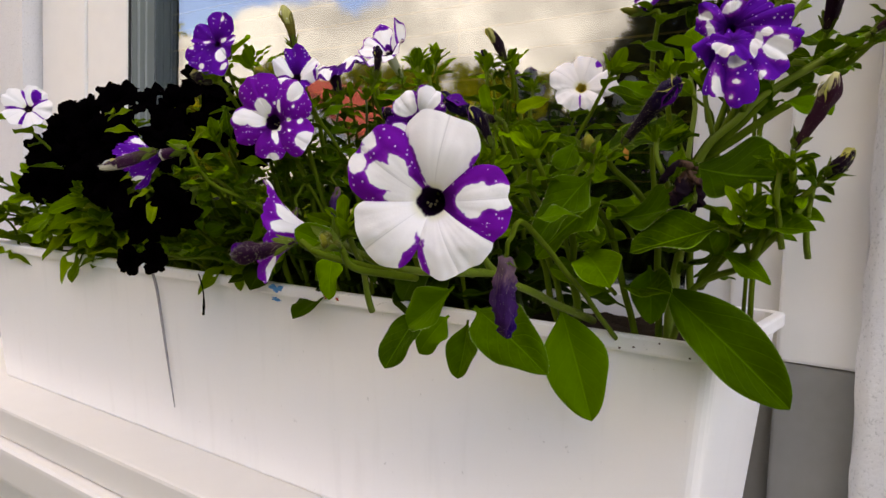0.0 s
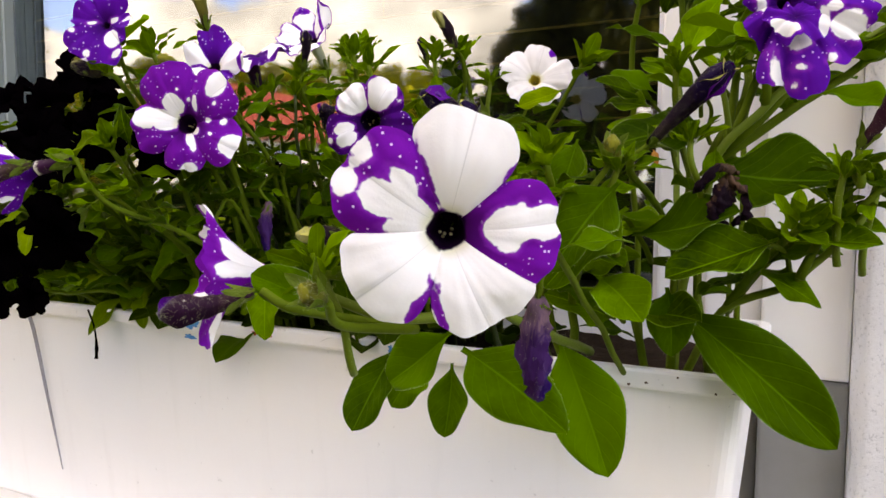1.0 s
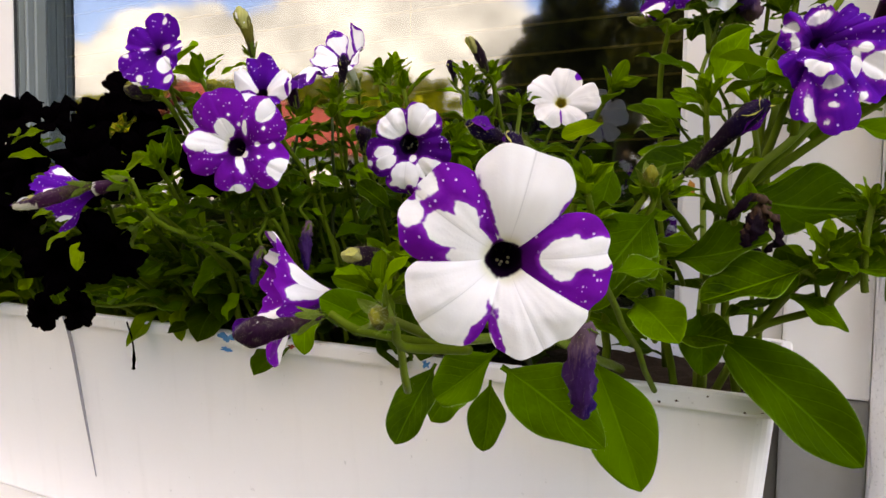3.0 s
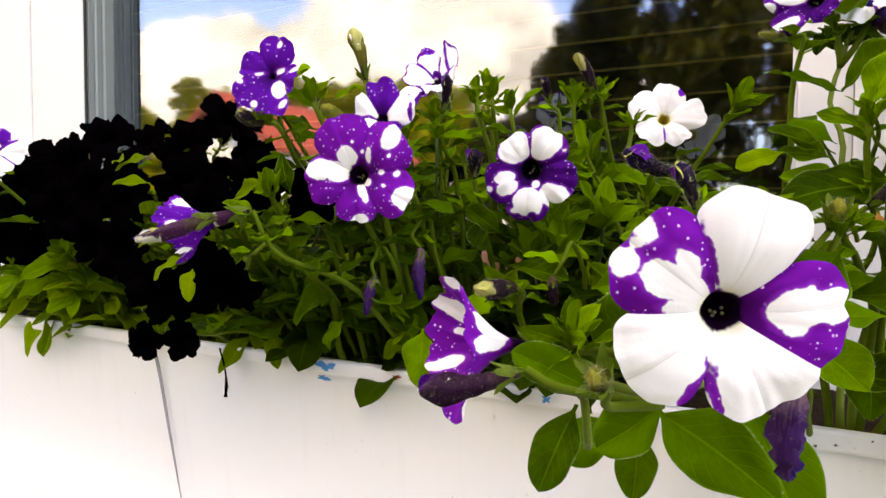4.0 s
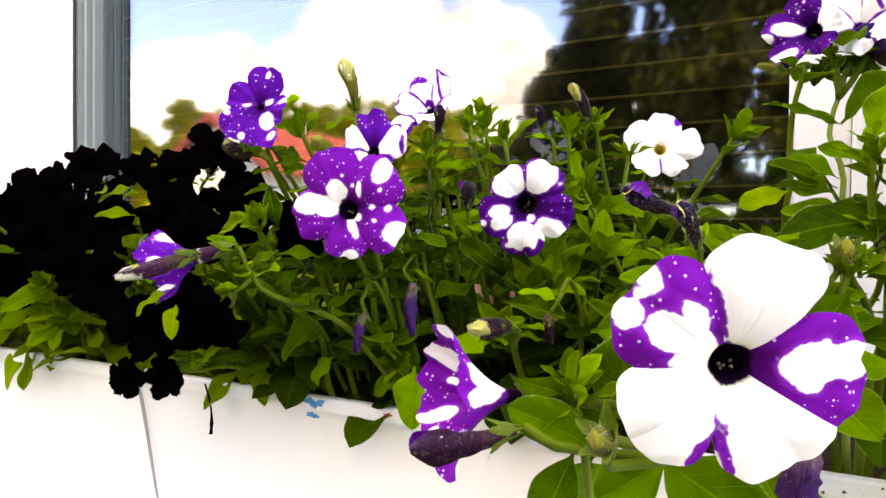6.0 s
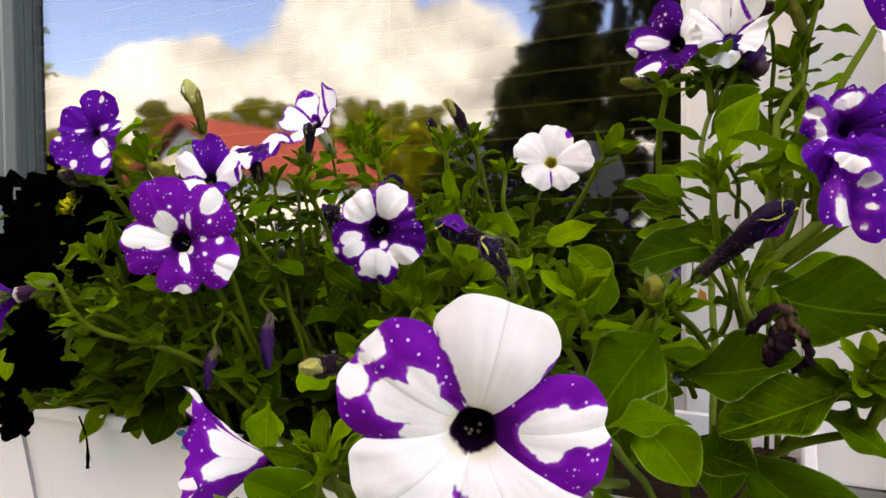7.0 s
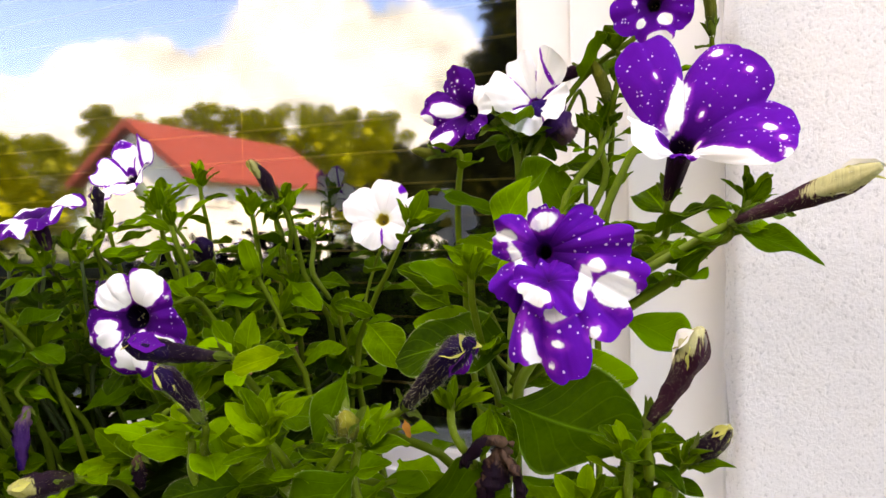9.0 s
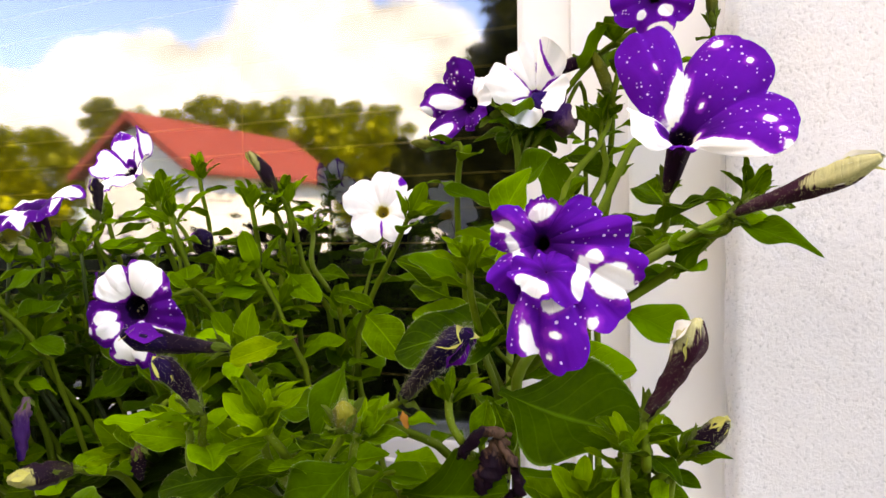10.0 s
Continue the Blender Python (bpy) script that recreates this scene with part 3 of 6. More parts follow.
# ---------------- petunias ----------------
def leaf_mesh(name, nu, nv, fold, droop, wave, tipped, seed, fringe=0):
    """A unit leaf along x (0 to 1), 1 wide, with a short stalk, a sunk midrib, quilted veins and a bent tip."""
    rnd = random.Random(seed)
    ph, lean = rnd.uniform(0, 6), rnd.uniform(-0.05, 0.05)
    verts, faces, data = [], [], []
    for i in range(nu + 1):
        t = i / nu
        peak = 0.36 + 0.22 * tipped
        if t < 0.08:
            w = 0.045
        elif t < peak:
            q = (t - 0.08) / (peak - 0.08)
            w = 0.045 + 0.455 * (q * q * (3 - 2 * q)) ** 0.60
        else:
            w = 0.5 * max(0.0, 1 - ((t - peak) / (1 - peak)) ** (1.75 + 0.5 * tipped)) ** (0.78 - 0.2 * tipped)
        w = max(w, 0.008)
        for j in range(nv + 1):
            u = j / nv * 2 - 1
            y = u * w * (1 + 0.035 * math.sin(t * 13 + ph + (2 if u > 0 else 0)) * abs(u)) + lean * math.sin(math.pi * t)
            bow = abs(u) ** 1.4
            z = fold * bow * w * 1.5 - 0.75 * fold * w * u * u * u * u - droop * t * t + wave * math.sin(t * 9 + ph + u * 1.5) * bow * w * 2.6
            z += 0.016 * math.cos((t * 7.0 - abs(u) * w * 5.0) * 2 * math.pi) * abs(u) * (1 - abs(u)) * 2.2 * w
            verts.append((t * (1 - 0.12 * droop * t), y, z))
            data.append((j / nv, t, 0, 1))
    for i in range(nu):
        for j in range(nv):
            q = i * (nv + 1) + j
            faces.append((q, q + nv + 1, q + nv + 2, q + 1))
    blade = len(faces)
    for q in range(fringe):          # fine hairs round the rim
        i, side = rnd.randrange(2, nu), rnd.choice((0, nv))
        a, b = Vector(verts[i * (nv + 1) + side]), Vector(verts[(i + 1) * (nv + 1) + side])
        p = a.lerp(b, rnd.random())
        out = Vector((rnd.uniform(0.0, 0.8), 1 if side else -1, rnd.uniform(-0.2, 0.6))) * rnd.uniform(0.010, 0.028)
        w = (b - a).normalized() * 0.0012
        m = len(verts)
        verts += [p - w, p + w, p + out]
        data += [(0.5, 1, 0, 1)] * 3
        faces.append((m, m + 1, m + 2))
    me = bpy.data.meshes.new(name)
    me.from_pydata(verts, [], faces)
    me.polygons.foreach_set("use_smooth", [True] * len(faces))
    me.polygons.foreach_set("material_index", [0] * blade + [1] * (len(faces) - blade))
    at = me.color_attributes.new("lf", "FLOAT_COLOR", "POINT")
    at.data.foreach_set("color", [q for d in data for q in d])
    me.update()
    return me


def leaf_set(mat, res, fringe=0):
    out = []
    for i, (fold, droop, wave, tipped) in enumerate(((0.34, 0.18, 0.05, 0.55), (0.24, 0.34, 0.08, 0.25), (0.46, 0.08, 0.06, 0.75), (0.18, 0.46, 0.09, 0.40), (0.32, -0.14, 0.07, 0.65))):
        me = leaf_mesh("leaf", res * 2, res, fold, droop, wave, tipped, i, fringe)
        me.materials.append(mat)
        me.materials.append(HAIR)
        out.append(me)
    return out


LEAVES, LEAVES_YOUNG, LEAVES_FINE, LEAVES_INNER_SHADE = leaf_set(LEAF, 8, 60), leaf_set(LEAF_YOUNG, 7, 60), leaf_set(LEAF, 12, 220), leaf_set(LEAF_INNER_SHADE, 7)
LEAVES_SPRIG = leaf_set(LEAF_YOUNG, 7, 110)
LEAVES_LIME = leaf_set(LEAF_LIME, 7, 60)
LEAVES_MATURE_SHADED = leaf_set(LEAF_MATURE_SHADED, 12, 220)
SEPALS = leaf_set(SEPAL, 4, 24)
TIPS = {m.name: leaf_set(m, 4) for m in (FRESH_PURPLE, FRESH_WHITE, FRESH_YELLOW)}


def turned(x_axis, up):
    x = Vector(x_axis).normalized()
    y = Vector(up).cross(x)
    y = y.normalized() if y.length > 1e-3 else Vector((0, 1, 0)).cross(x).normalized()
    return Matrix((x, y, x.cross(y))).transposed()


def leaf(plant, base, tip, width, up=(0, -0.4, 1), kind=0, pool=None, name="leaf"):
    base, tip = Vector(base), Vector(tip)
    length = (tip - base).length
    ob = new(name, (pool or LEAVES)[kind % 5])
    ob.parent = plant
    if plant.type == "EMPTY":
        ob.matrix_parent_inverse = Matrix.Translation(-plant.location)
    m = turned(tip - base, up).to_4x4()
    ob.matrix_basis = Matrix.Translation(base) @ m @ Matrix.Diagonal((length, width, (length + width) / 2, 1))
    return ob


def stem(plant, points, r0, r1, n=None, mat=None, name="stem"):
    n = n or 6 * (len(points) - 1)
    pts = spline(points, n)
    for i, p in enumerate(pts):
        ease = math.sin(math.pi * i / n)
        p += Vector((noise.noise(p * 60), noise.noise(p * 60 + Vector((9, 0, 0))), 0)) * 0.0008
        p += Vector((noise.noise(p * 22 + Vector((0, 0, 5))), noise.noise(p * 22 + Vector((9, 0, 5))), 0)) * 0.010 * ease
    v, f = tube(pts, [r0 + (r1 - r0) * i / n for i in range(n + 1)])
    mesh_ob(name, v, f, mat or STEM, plant, smooth=True)
    return pts


def hairs(plant, pts, r, count, length, seed):
    """Fine pale hairs standing off a stalk or a bud."""
    rnd = random.Random(seed)
    v, f = [], []
    for _ in range(count):
        k = rnd.uniform(0, len(pts) - 1.001)
        i = int(k)
        p = pts[i].lerp(pts[i + 1], k - i)
        d = (pts[i + 1] - pts[i]).normalized()
        o = d.cross(Vector((rnd.gauss(0, 1), rnd.gauss(0, 1), rnd.gauss(0, 1)))).normalized()
        rr = r(k / (len(pts) - 1)) if callable(r) else r
        a, b = p + o * rr * 0.9, p + o * (rr + length * rnd.uniform(0.5, 1.5)) + d * length * rnd.uniform(-0.2, 0.5)
        s = d.cross(o) * 0.000028
        q = len(v)
        v += [a - s, a + s, b]
        f.append((q, q + 1, q + 2))
    return tagged(mesh_ob("hair", v, f, HAIR, plant), "fine pale hairs", kind="stuff")


def oval(sign, x, y, rx, ry=None, turn=0.0):
    """A patch on a flower's face: white (+1) or coloured (-1), in units of the flower's reach."""
    return (sign, x, y, rx, ry or rx, math.cos(radians(turn)), math.sin(radians(turn)))


def corolla(name, R, tube_len, petals, marks, mat, throat=0.13, phi0=42.0, phi1=0.0, notch=0.80, seam=0.0, ruffle=0.05, curl=0.0, seed=0, na=160, nr=40, torn=0.0, rim_seam=0.0, bell=False):
    """A petunia's trumpet, facing +z with its throat at the origin: five joined petals on a tube.
    petals: bearing, reach, lift at the middle, pale or not, and optionally a bend of its outer half; phi: slope of the funnel and of the rim."""
    rnd = random.Random(seed)
    ph = [rnd.uniform(0, 6.28) for _ in range(8)]
    petals = sorted((tuple(p) + (0.0,) * (5 - len(p)) for p in petals), key=lambda p: p[0] % 360)
    m = len(petals)
    cen = [p[0] % 360 for p in petals]
    r_in = throat * R
    r, z, reach, who, across, half = [], [], [], [], [], []
    for j in range(na):
        th = 360.0 * j / na
        k = min(range(m), key=lambda q: abs((th - cen[q] + 180) % 360 - 180) / 1.0)
        d = (th - cen[k] + 180) % 360 - 180
        other = (k + 1) % m if d >= 0 else (k - 1) % m
        gap = abs((cen[other] - cen[k] + 180) % 360 - 180) / 2 or 36.0
        u = max(-1.0, min(1.0, d / gap))
        dip = petals[k][5] if len(petals[k]) > 5 and d >= 0 else petals[other][5] if len(petals[other]) > 5 and d < 0 else notch
        edge = dip * min(petals[k][1], petals[other][1])
        full = edge + (petals[k][1] - edge) * max(0.0, 1 - abs(u) ** 3.2) ** 0.72
        t = radians(th)
        full += 0.014 * math.sin(3 * t + ph[0]) + 0.012 * math.sin(11 * t + ph[1]) + 0.007 * math.sin(23 * t + ph[2]) - 0.018 * math.exp(-(u / 0.12) ** 2) + torn * 0.07 * math.sin(41 * t + ph[3])
        r.append(r_in)
        z.append(-0.02 * R)
        reach.append(R * full)
        who.append(k)
        across.append(u)
        half.append(gap)
    verts, faces, data = [], [], []
    rings = 7
    for i in range(rings):           # the tube, from its foot
        q = i / rings
        for j in range(na):
            t = 2 * math.pi * j / na
            w = r_in * (0.42 + 0.58 * q ** 0.7)
            verts.append((w * math.cos(t), w * math.sin(t), -tube_len * (1 - q) - 0.02 * R))
            data.append((0.1, 1.0, 0.05, 1))
    for i in range(nr + 1):
        s = i / nr
        for j in range(na):
            k, u, t = who[j], across[j], 2 * math.pi * j / na
            p = petals[k]
            body = 1 - abs(u) ** 2.5
            bell_s = max(0.0, min(1.0, (s - 0.30) / 0.40)) if bell else 0.0
            funnel = phi0 * (1 - bell_s * bell_s * (3 - 2 * bell_s)) if bell else phi0 * (1 - s) ** 1.6 + 28 * math.exp(-22 * s)
            slope = funnel + phi1 * s + p[2] * body * s + p[4] * body * max(0.0, s - 0.35) * 1.5 - curl * s ** 4
            if i:
                step = (reach[j] - r_in) / nr
                r[j] += step * math.cos(radians(slope))
                z[j] += step * math.sin(radians(slope))
            wav = math.sin(5 * t + ph[4]) * 0.5 + math.sin(9 * t + ph[5]) * 0.35 + math.sin(16 * t + ph[6]) * 0.2
            lie = ruffle * R * wav * s * s + 0.022 * R * noise.noise(Vector((5 * s * math.cos(t), 5 * s * math.sin(t), ph[1]))) * s
            lie += 0.030 * R * (1 - abs(u)) ** 0.5 * math.sin(math.pi * min(1, s * 1.1)) - 0.010 * R * math.exp(-(u / 0.05) ** 2) * s
            lie += 0.0014 * R * math.sin(26 * u + ph[k % 8]) * s
            verts.append((r[j] * math.cos(t), r[j] * math.sin(t), z[j] + lie))
            far = (r_in + (reach[j] - r_in) * s) / R
            x, y = far * math.cos(t), far * math.sin(t)
            v = 1.0 if p[3] else -1.0
            if seam:
                v = min(v, ((1 - abs(u)) * radians(half[j]) * far - seam * (0.6 + 0.8 * noise.noise(Vector((3 * far, k, ph[2])))) ) / 0.11)
            if rim_seam:
                v = min(v, ((1 - s) - rim_seam * (0.6 + 1.4 * noise.noise(Vector((2.5 * u, k, ph[3]))))) / 0.11)
            for sign, cx, cy, rx, ry, ca, sa in marks:
                dx, dy = x - cx, y - cy
                d = (1 - math.hypot((dx * ca + dy * sa) / rx, (dy * ca - dx * sa) / ry)) * min(rx, ry) / 0.11
                v = max(v, d) if sign > 0 else min(v, -d)
            data.append((0.5 + 0.5 * max(-1.0, min(1.0, v)), u, 0.12 + 0.88 * s, 1))
    for i in range(rings + nr):
        for j in range(na):
            k = (j + 1) % na
            faces.append((i * na + j, i * na + k, (i + 1) * na + k, (i + 1) * na + j))
    faces.append(tuple(range(na))[::-1])
    me = bpy.data.meshes.new(name)
    me.from_pydata(verts, [], faces)
    me.polygons.foreach_set("use_smooth", [True] * len(faces))
    at = me.color_attributes.new("pt", "FLOAT_COLOR", "POINT")
    at.data.foreach_set("color", [q for d in data for q in d])
    me.materials.append(mat)
    me.update()
    return me


def five(seed, rough=0.12, pale=False, start=None):
    """Five petals of slightly uneven reach."""
    rnd = random.Random(seed)
    a = rnd.uniform(0, 72) if start is None else start
    return [(a + 72 * k + rnd.uniform(-7, 7), 1 - rough * rnd.random(), rnd.uniform(-14, 14), pale) for k in range(5)]


def facing(axis, twist=0.0):
    z = Vector(axis).normalized()
    x = Vector((0, 0, 1)).cross(z)
    x = x.normalized() if x.length > 1e-3 else Vector((1, 0, 0))
    return Matrix((x, z.cross(x), z)).transposed().to_4x4() @ Matrix.Rotation(radians(twist), 4, "Z")


def calyx(parent, at, axis, size, seed=0, m=None):
    """Five narrow sepals round a flower's or bud's foot."""
    rnd = random.Random(seed)
    axis = Vector(axis).normalized()
    side = axis.orthogonal().normalized()
    for i in range(5):
        o = Matrix.Rotation(radians(72 * i + rnd.uniform(-12, 12)), 3, axis) @ side
        leaf(parent, Vector(at) + o * size * 0.10, Vector(at) + o * size * 0.42 + axis * size * rnd.uniform(0.8, 1.05), size * 0.30, -o + axis * 0.2, i, SEPALS, "sepal")


def flower(plant, at, axis, R, petals, marks, mat, twist=0.0, tube_len=None, label="", seed=0, calyx_size=0.017, stamens=True, sleeve=None, throat=0.13, **shape):
    """A flower under its plant; returns the foot of its tube."""
    tube_len = tube_len or 0.75 * R
    me = corolla("flower", R, tube_len, petals, marks, mat, throat=throat, seed=seed, **shape)
    ob = new("flower", me)
    ob.parent = plant
    ob.matrix_parent_inverse = Matrix.Translation(-plant.location)
    ob.matrix_basis = Matrix.Translation(at) @ facing(axis, twist)
    if label:
        tagged(ob, label)
    calyx(ob, (0, 0, -tube_len - 0.02 * R - 0.003), (0, 0, 1), calyx_size, seed)
    if sleeve:
        v, f, n = [], [], 22
        for i in range(11):
            q = i / 10
            for j in range(n):
                a = 2 * math.pi * j / n
                r = throat * R * (0.44 + 0.60 * q ** 0.7) * (1 + 0.07 * math.cos(5 * a)) + 0.0005
                v.append((r * math.cos(a), r * math.sin(a), -tube_len * (1 - q) - 0.02 * R))
        for i in range(10):
            f += [(i * n + j, i * n + (j + 1) % n, (i + 1) * n + (j + 1) % n, (i + 1) * n + j) for j in range(n)]
        tb = mesh_ob("flower_tube", v, f, sleeve, ob, smooth=True)
        lf = tb.data.color_attributes.new("lf", "FLOAT_COLOR", "POINT")
        lf.data.foreach_set("color", [c for k in range(len(v)) for c in (0.2, (k // n) / 10, 0, 1)])
        hairs(tb, [Vector((0, 0, -tube_len)), Vector((0, 0, -0.02 * R))], throat * R * 0.85, 110, 0.0022, seed)
    if stamens:
        rnd = random.Random(seed)
        for i in range(5):
            a, d = rnd.uniform(200, 380), throat * R * rnd.uniform(0.05, 0.50)
            p = Vector((d * math.cos(radians(a)), d * math.sin(radians(a)), -R * rnd.uniform(0.07, 0.15)))
            v, f = tube([p, p + Vector((0, 0, 0.012 * R)), p + Vector((0, 0, 0.03 * R))], [0.009 * R, 0.016 * R, 0.006 * R], 6)
            mesh_ob("stamen", v, f, POLLEN, ob, smooth=True)
    return Vector(at) + facing(axis).to_3x3() @ Vector((0, 0, -tube_len - 0.02 * R - 0.003))


def bud(plant, base, tip, width, mat, seed=0, sag=0.0, twist=0.9, mouth=0.55, label="", hairy=60, name="bud", calyx_size=0.013, crumple=0.0, tips=None, flare=False):
    """A furled bud or a collapsed flower: a twisted, ridged spindle on five sepals."""
    base, tip = Vector(base), Vector(tip)
    n, sides = 18, 15
    ax = tip - base
    bend = ax.orthogonal().normalized() * 0.04 * ax.length + Vector((0, 0, -sag))
    pts = spline([base, base.lerp(tip, 0.5) + bend, tip], n)
    rnd = random.Random(seed)
    fold = rnd.uniform(0, 6)

    def radius(t):
        if flare:                    # slim at the foot, widest below the mouth
            return width * 0.5 * (0.36 + 0.64 * min(1.0, t / 0.74) ** 1.1) * (1.0 if t < 0.84 else 0.30 + 0.70 * (1 - t) / 0.16)
        return width * 0.5 * (0.34 + 0.70 * math.sin(math.pi * min(1.0, 0.12 + t * 0.80)) ** 1.2) * (1.0 if t < 0.86 else max(0.12, mouth + (1 - mouth) * (1 - t) / 0.14))
    verts, faces, data = [], [], []
    up = Vector((0.2, 0.1, 1))
    for i, p in enumerate(pts):
        t = i / n
        d = (pts[min(i + 1, n)] - pts[max(i - 1, 0)]).normalized()
        s = d.cross(up).normalized()
        up = s.cross(d).normalized()
        for j in range(sides):
            a = 2 * math.pi * j / sides
            r = radius(t) * (1 + 0.16 * math.cos(5 * a + twist * t * 5 + fold) * (0.3 + t))
            if crumple:
                r *= 1 + crumple * noise.noise(Vector((3 * math.cos(a), 3 * math.sin(a), 9 * t + seed)))
            verts.append(p + (s * math.cos(a) + up * math.sin(a)) * r)
            data.append((0.5 + 0.5 * math.cos(a - 1.2 - seed), t, 0, 1))
    for i in range(n):
        for j in range(sides):
            k = (j + 1) % sides
            faces.append((i * sides + j, i * sides + k, (i + 1) * sides + k, (i + 1) * sides + j))
    faces.append(tuple(range(sides))[::-1])
    faces.append(tuple(n * sides + j for j in range(sides)))
    ob = mesh_ob(name, verts, faces, mat, plant, smooth=True, label=label)
    at = ob.data.color_attributes.new("lf", "FLOAT_COLOR", "POINT")
    at.data.foreach_set("color", [q for d in data for q in d])
    if tips:                         # loose petal edges round the mouth
        d = ax.normalized()
        side = d.orthogonal().normalized()
        for i in range(4):
            o = Matrix.Rotation(radians(90 * i + rnd.uniform(-25, 25)), 3, d) @ side
            leaf(ob, tip - d * ax.length * 0.34 + o * width * 0.40, tip + d * ax.length * rnd.uniform(-0.05, 0.07) + o * width * rnd.uniform(0.05, 0.36), width * rnd.uniform(0.38, 0.60) * (1.5 if flare else 0.55 if mat == BUD_DARK else 1.0), o, i, TIPS[tips[i % len(tips)].name], "petal_edge")
    if calyx_size:
        calyx(ob, base - ax.normalized() * 0.002, ax, calyx_size, seed)
    if hairy:
        hairs(ob, pts, radius, hairy * 5, 0.0019, seed)
    return ob


def tuft(plant, at, axis, size, count, seed, pool=None):
    """A shoot's tip: a bunch of small young leaves."""
    rnd = random.Random(seed)
    axis = Vector(axis).normalized()
    side = axis.orthogonal().normalized()
    for i in range(count):
        o = Matrix.Rotation(radians(137.5 * i + rnd.uniform(-15, 15)), 3, axis) @ side
        rise = 0.50 + 1.0 * i / count + rnd.uniform(-0.3, 0.3)
        L = size * rnd.uniform(0.7, 1.15) * (1.1 - 0.45 * i / count)
        leaf(plant, Vector(at) - axis * size * 0.35 * (1 - i / count), Vector(at) + (o * (1 - 0.45 * rise) + axis * rise).normalized() * L, L * 0.52, axis - o * 0.3, i + seed, pool or LEAVES_YOUNG)


def shoot(plant, points, r=0.0016, leaves=6, size=0.034, seed=0, start=0.25, pool=None, tip=True, hairy=0):
    """A stem with leaves all along and a tuft at the tip."""
    rnd = random.Random(seed)
    bow = Vector((rnd.uniform(-1, 1), rnd.uniform(-1, 0.3), 0)) * 0.009
    points = [Vector(p) + (bow if 0 < i < len(points) - 1 else Vector()) for i, p in enumerate(points)]
    pts = stem(plant, points, r * 1.7, r * 0.95, mat=STEM_DARK if pool is LEAVES_INNER_SHADE else None)
    if hairy:
        hairs(plant, pts, r, hairy, 0.0018, seed)
    for i in range(leaves):
        t = start + (0.97 - start) * (i + rnd.uniform(0, 0.5)) / leaves
        k = t * (len(pts) - 1)
        p = pts[int(k)].lerp(pts[min(int(k) + 1, len(pts) - 1)], k - int(k))
        a = radians(137.5 * i + seed * 47 + rnd.uniform(-25, 25))
        L = size * rnd.uniform(0.75, 1.25) * (1.1 - 0.4 * t)
        o = Vector((math.cos(a), math.sin(a), rnd.uniform(-0.15, 0.55))).normalized()
        leaf(plant, p, p + o * L, L * rnd.uniform(0.48, 0.64), (rnd.uniform(-0.2, 0.2), rnd.uniform(-0.5, 0), 1), rnd.randrange(5), pool or (LEAVES_MATURE_SHADED if t < 0.62 else None))
    if tip:
        tuft(plant, pts[-1], pts[-1] - pts[-3], size * 0.55, 6, seed)
    return pts


right_plant = empty("petunia_plant", (-0.10, 0.56, RIM_Z - 0.02), "spotted purple and white petunia in bloom trailing over the planter", "petunia")
mid_plant = empty("petunia_plant", (-0.38, 0.56, RIM_Z - 0.02), "spotted purple petunia with buds and wilted flowers in the planter", "petunia")
black_plant = empty("petunia_plant", (-0.72, 0.56, RIM_Z - 0.02), "velvety black petunia with yellow-green leaves spilling over the planter", "petunia")
for p in (right_plant, mid_plant, black_plant):
    tagged(p, group="petunias in the planter")


CRUMPLED = (-0.0455, 0.389, 1.3970)   # throat of the crumpled flower
JOINTS = [Vector((-0.085, 0.475, 1.330)), Vector((-0.118, 0.59, 1.44)), Vector((-0.055, 0.470, 1.362))]


def stalk(plant, foot, axis, soil, lean=0.5, r=0.0013, leaves=4, size=0.030, seed=0, hairy=0, start=0.2):
    """From the soil up to a flower's foot, entering along its axis."""
    foot, axis, soil = Vector(foot), Vector(axis).normalized(), Vector((soil[0], soil[1], RIM_Z - 0.02))
    if plant == right_plant and foot.z > 1.34:
        soil = min(JOINTS, key=lambda q: (q - foot).length + (9 if q.z > foot.z - 0.01 else 0))
    behind = foot - axis * 0.022 + Vector((0, 0, -0.006))
    mid = soil.lerp(behind, 0.55) + Vector((0, 0, lean * 0.03))
    return shoot(plant, [soil, mid, behind, foot], r, leaves + 6, size * 1.25, seed, start, tip=False, hairy=hairy)


# ---- the large white and violet flower over the rim
axis = (0.42, -0.90, -0.10)
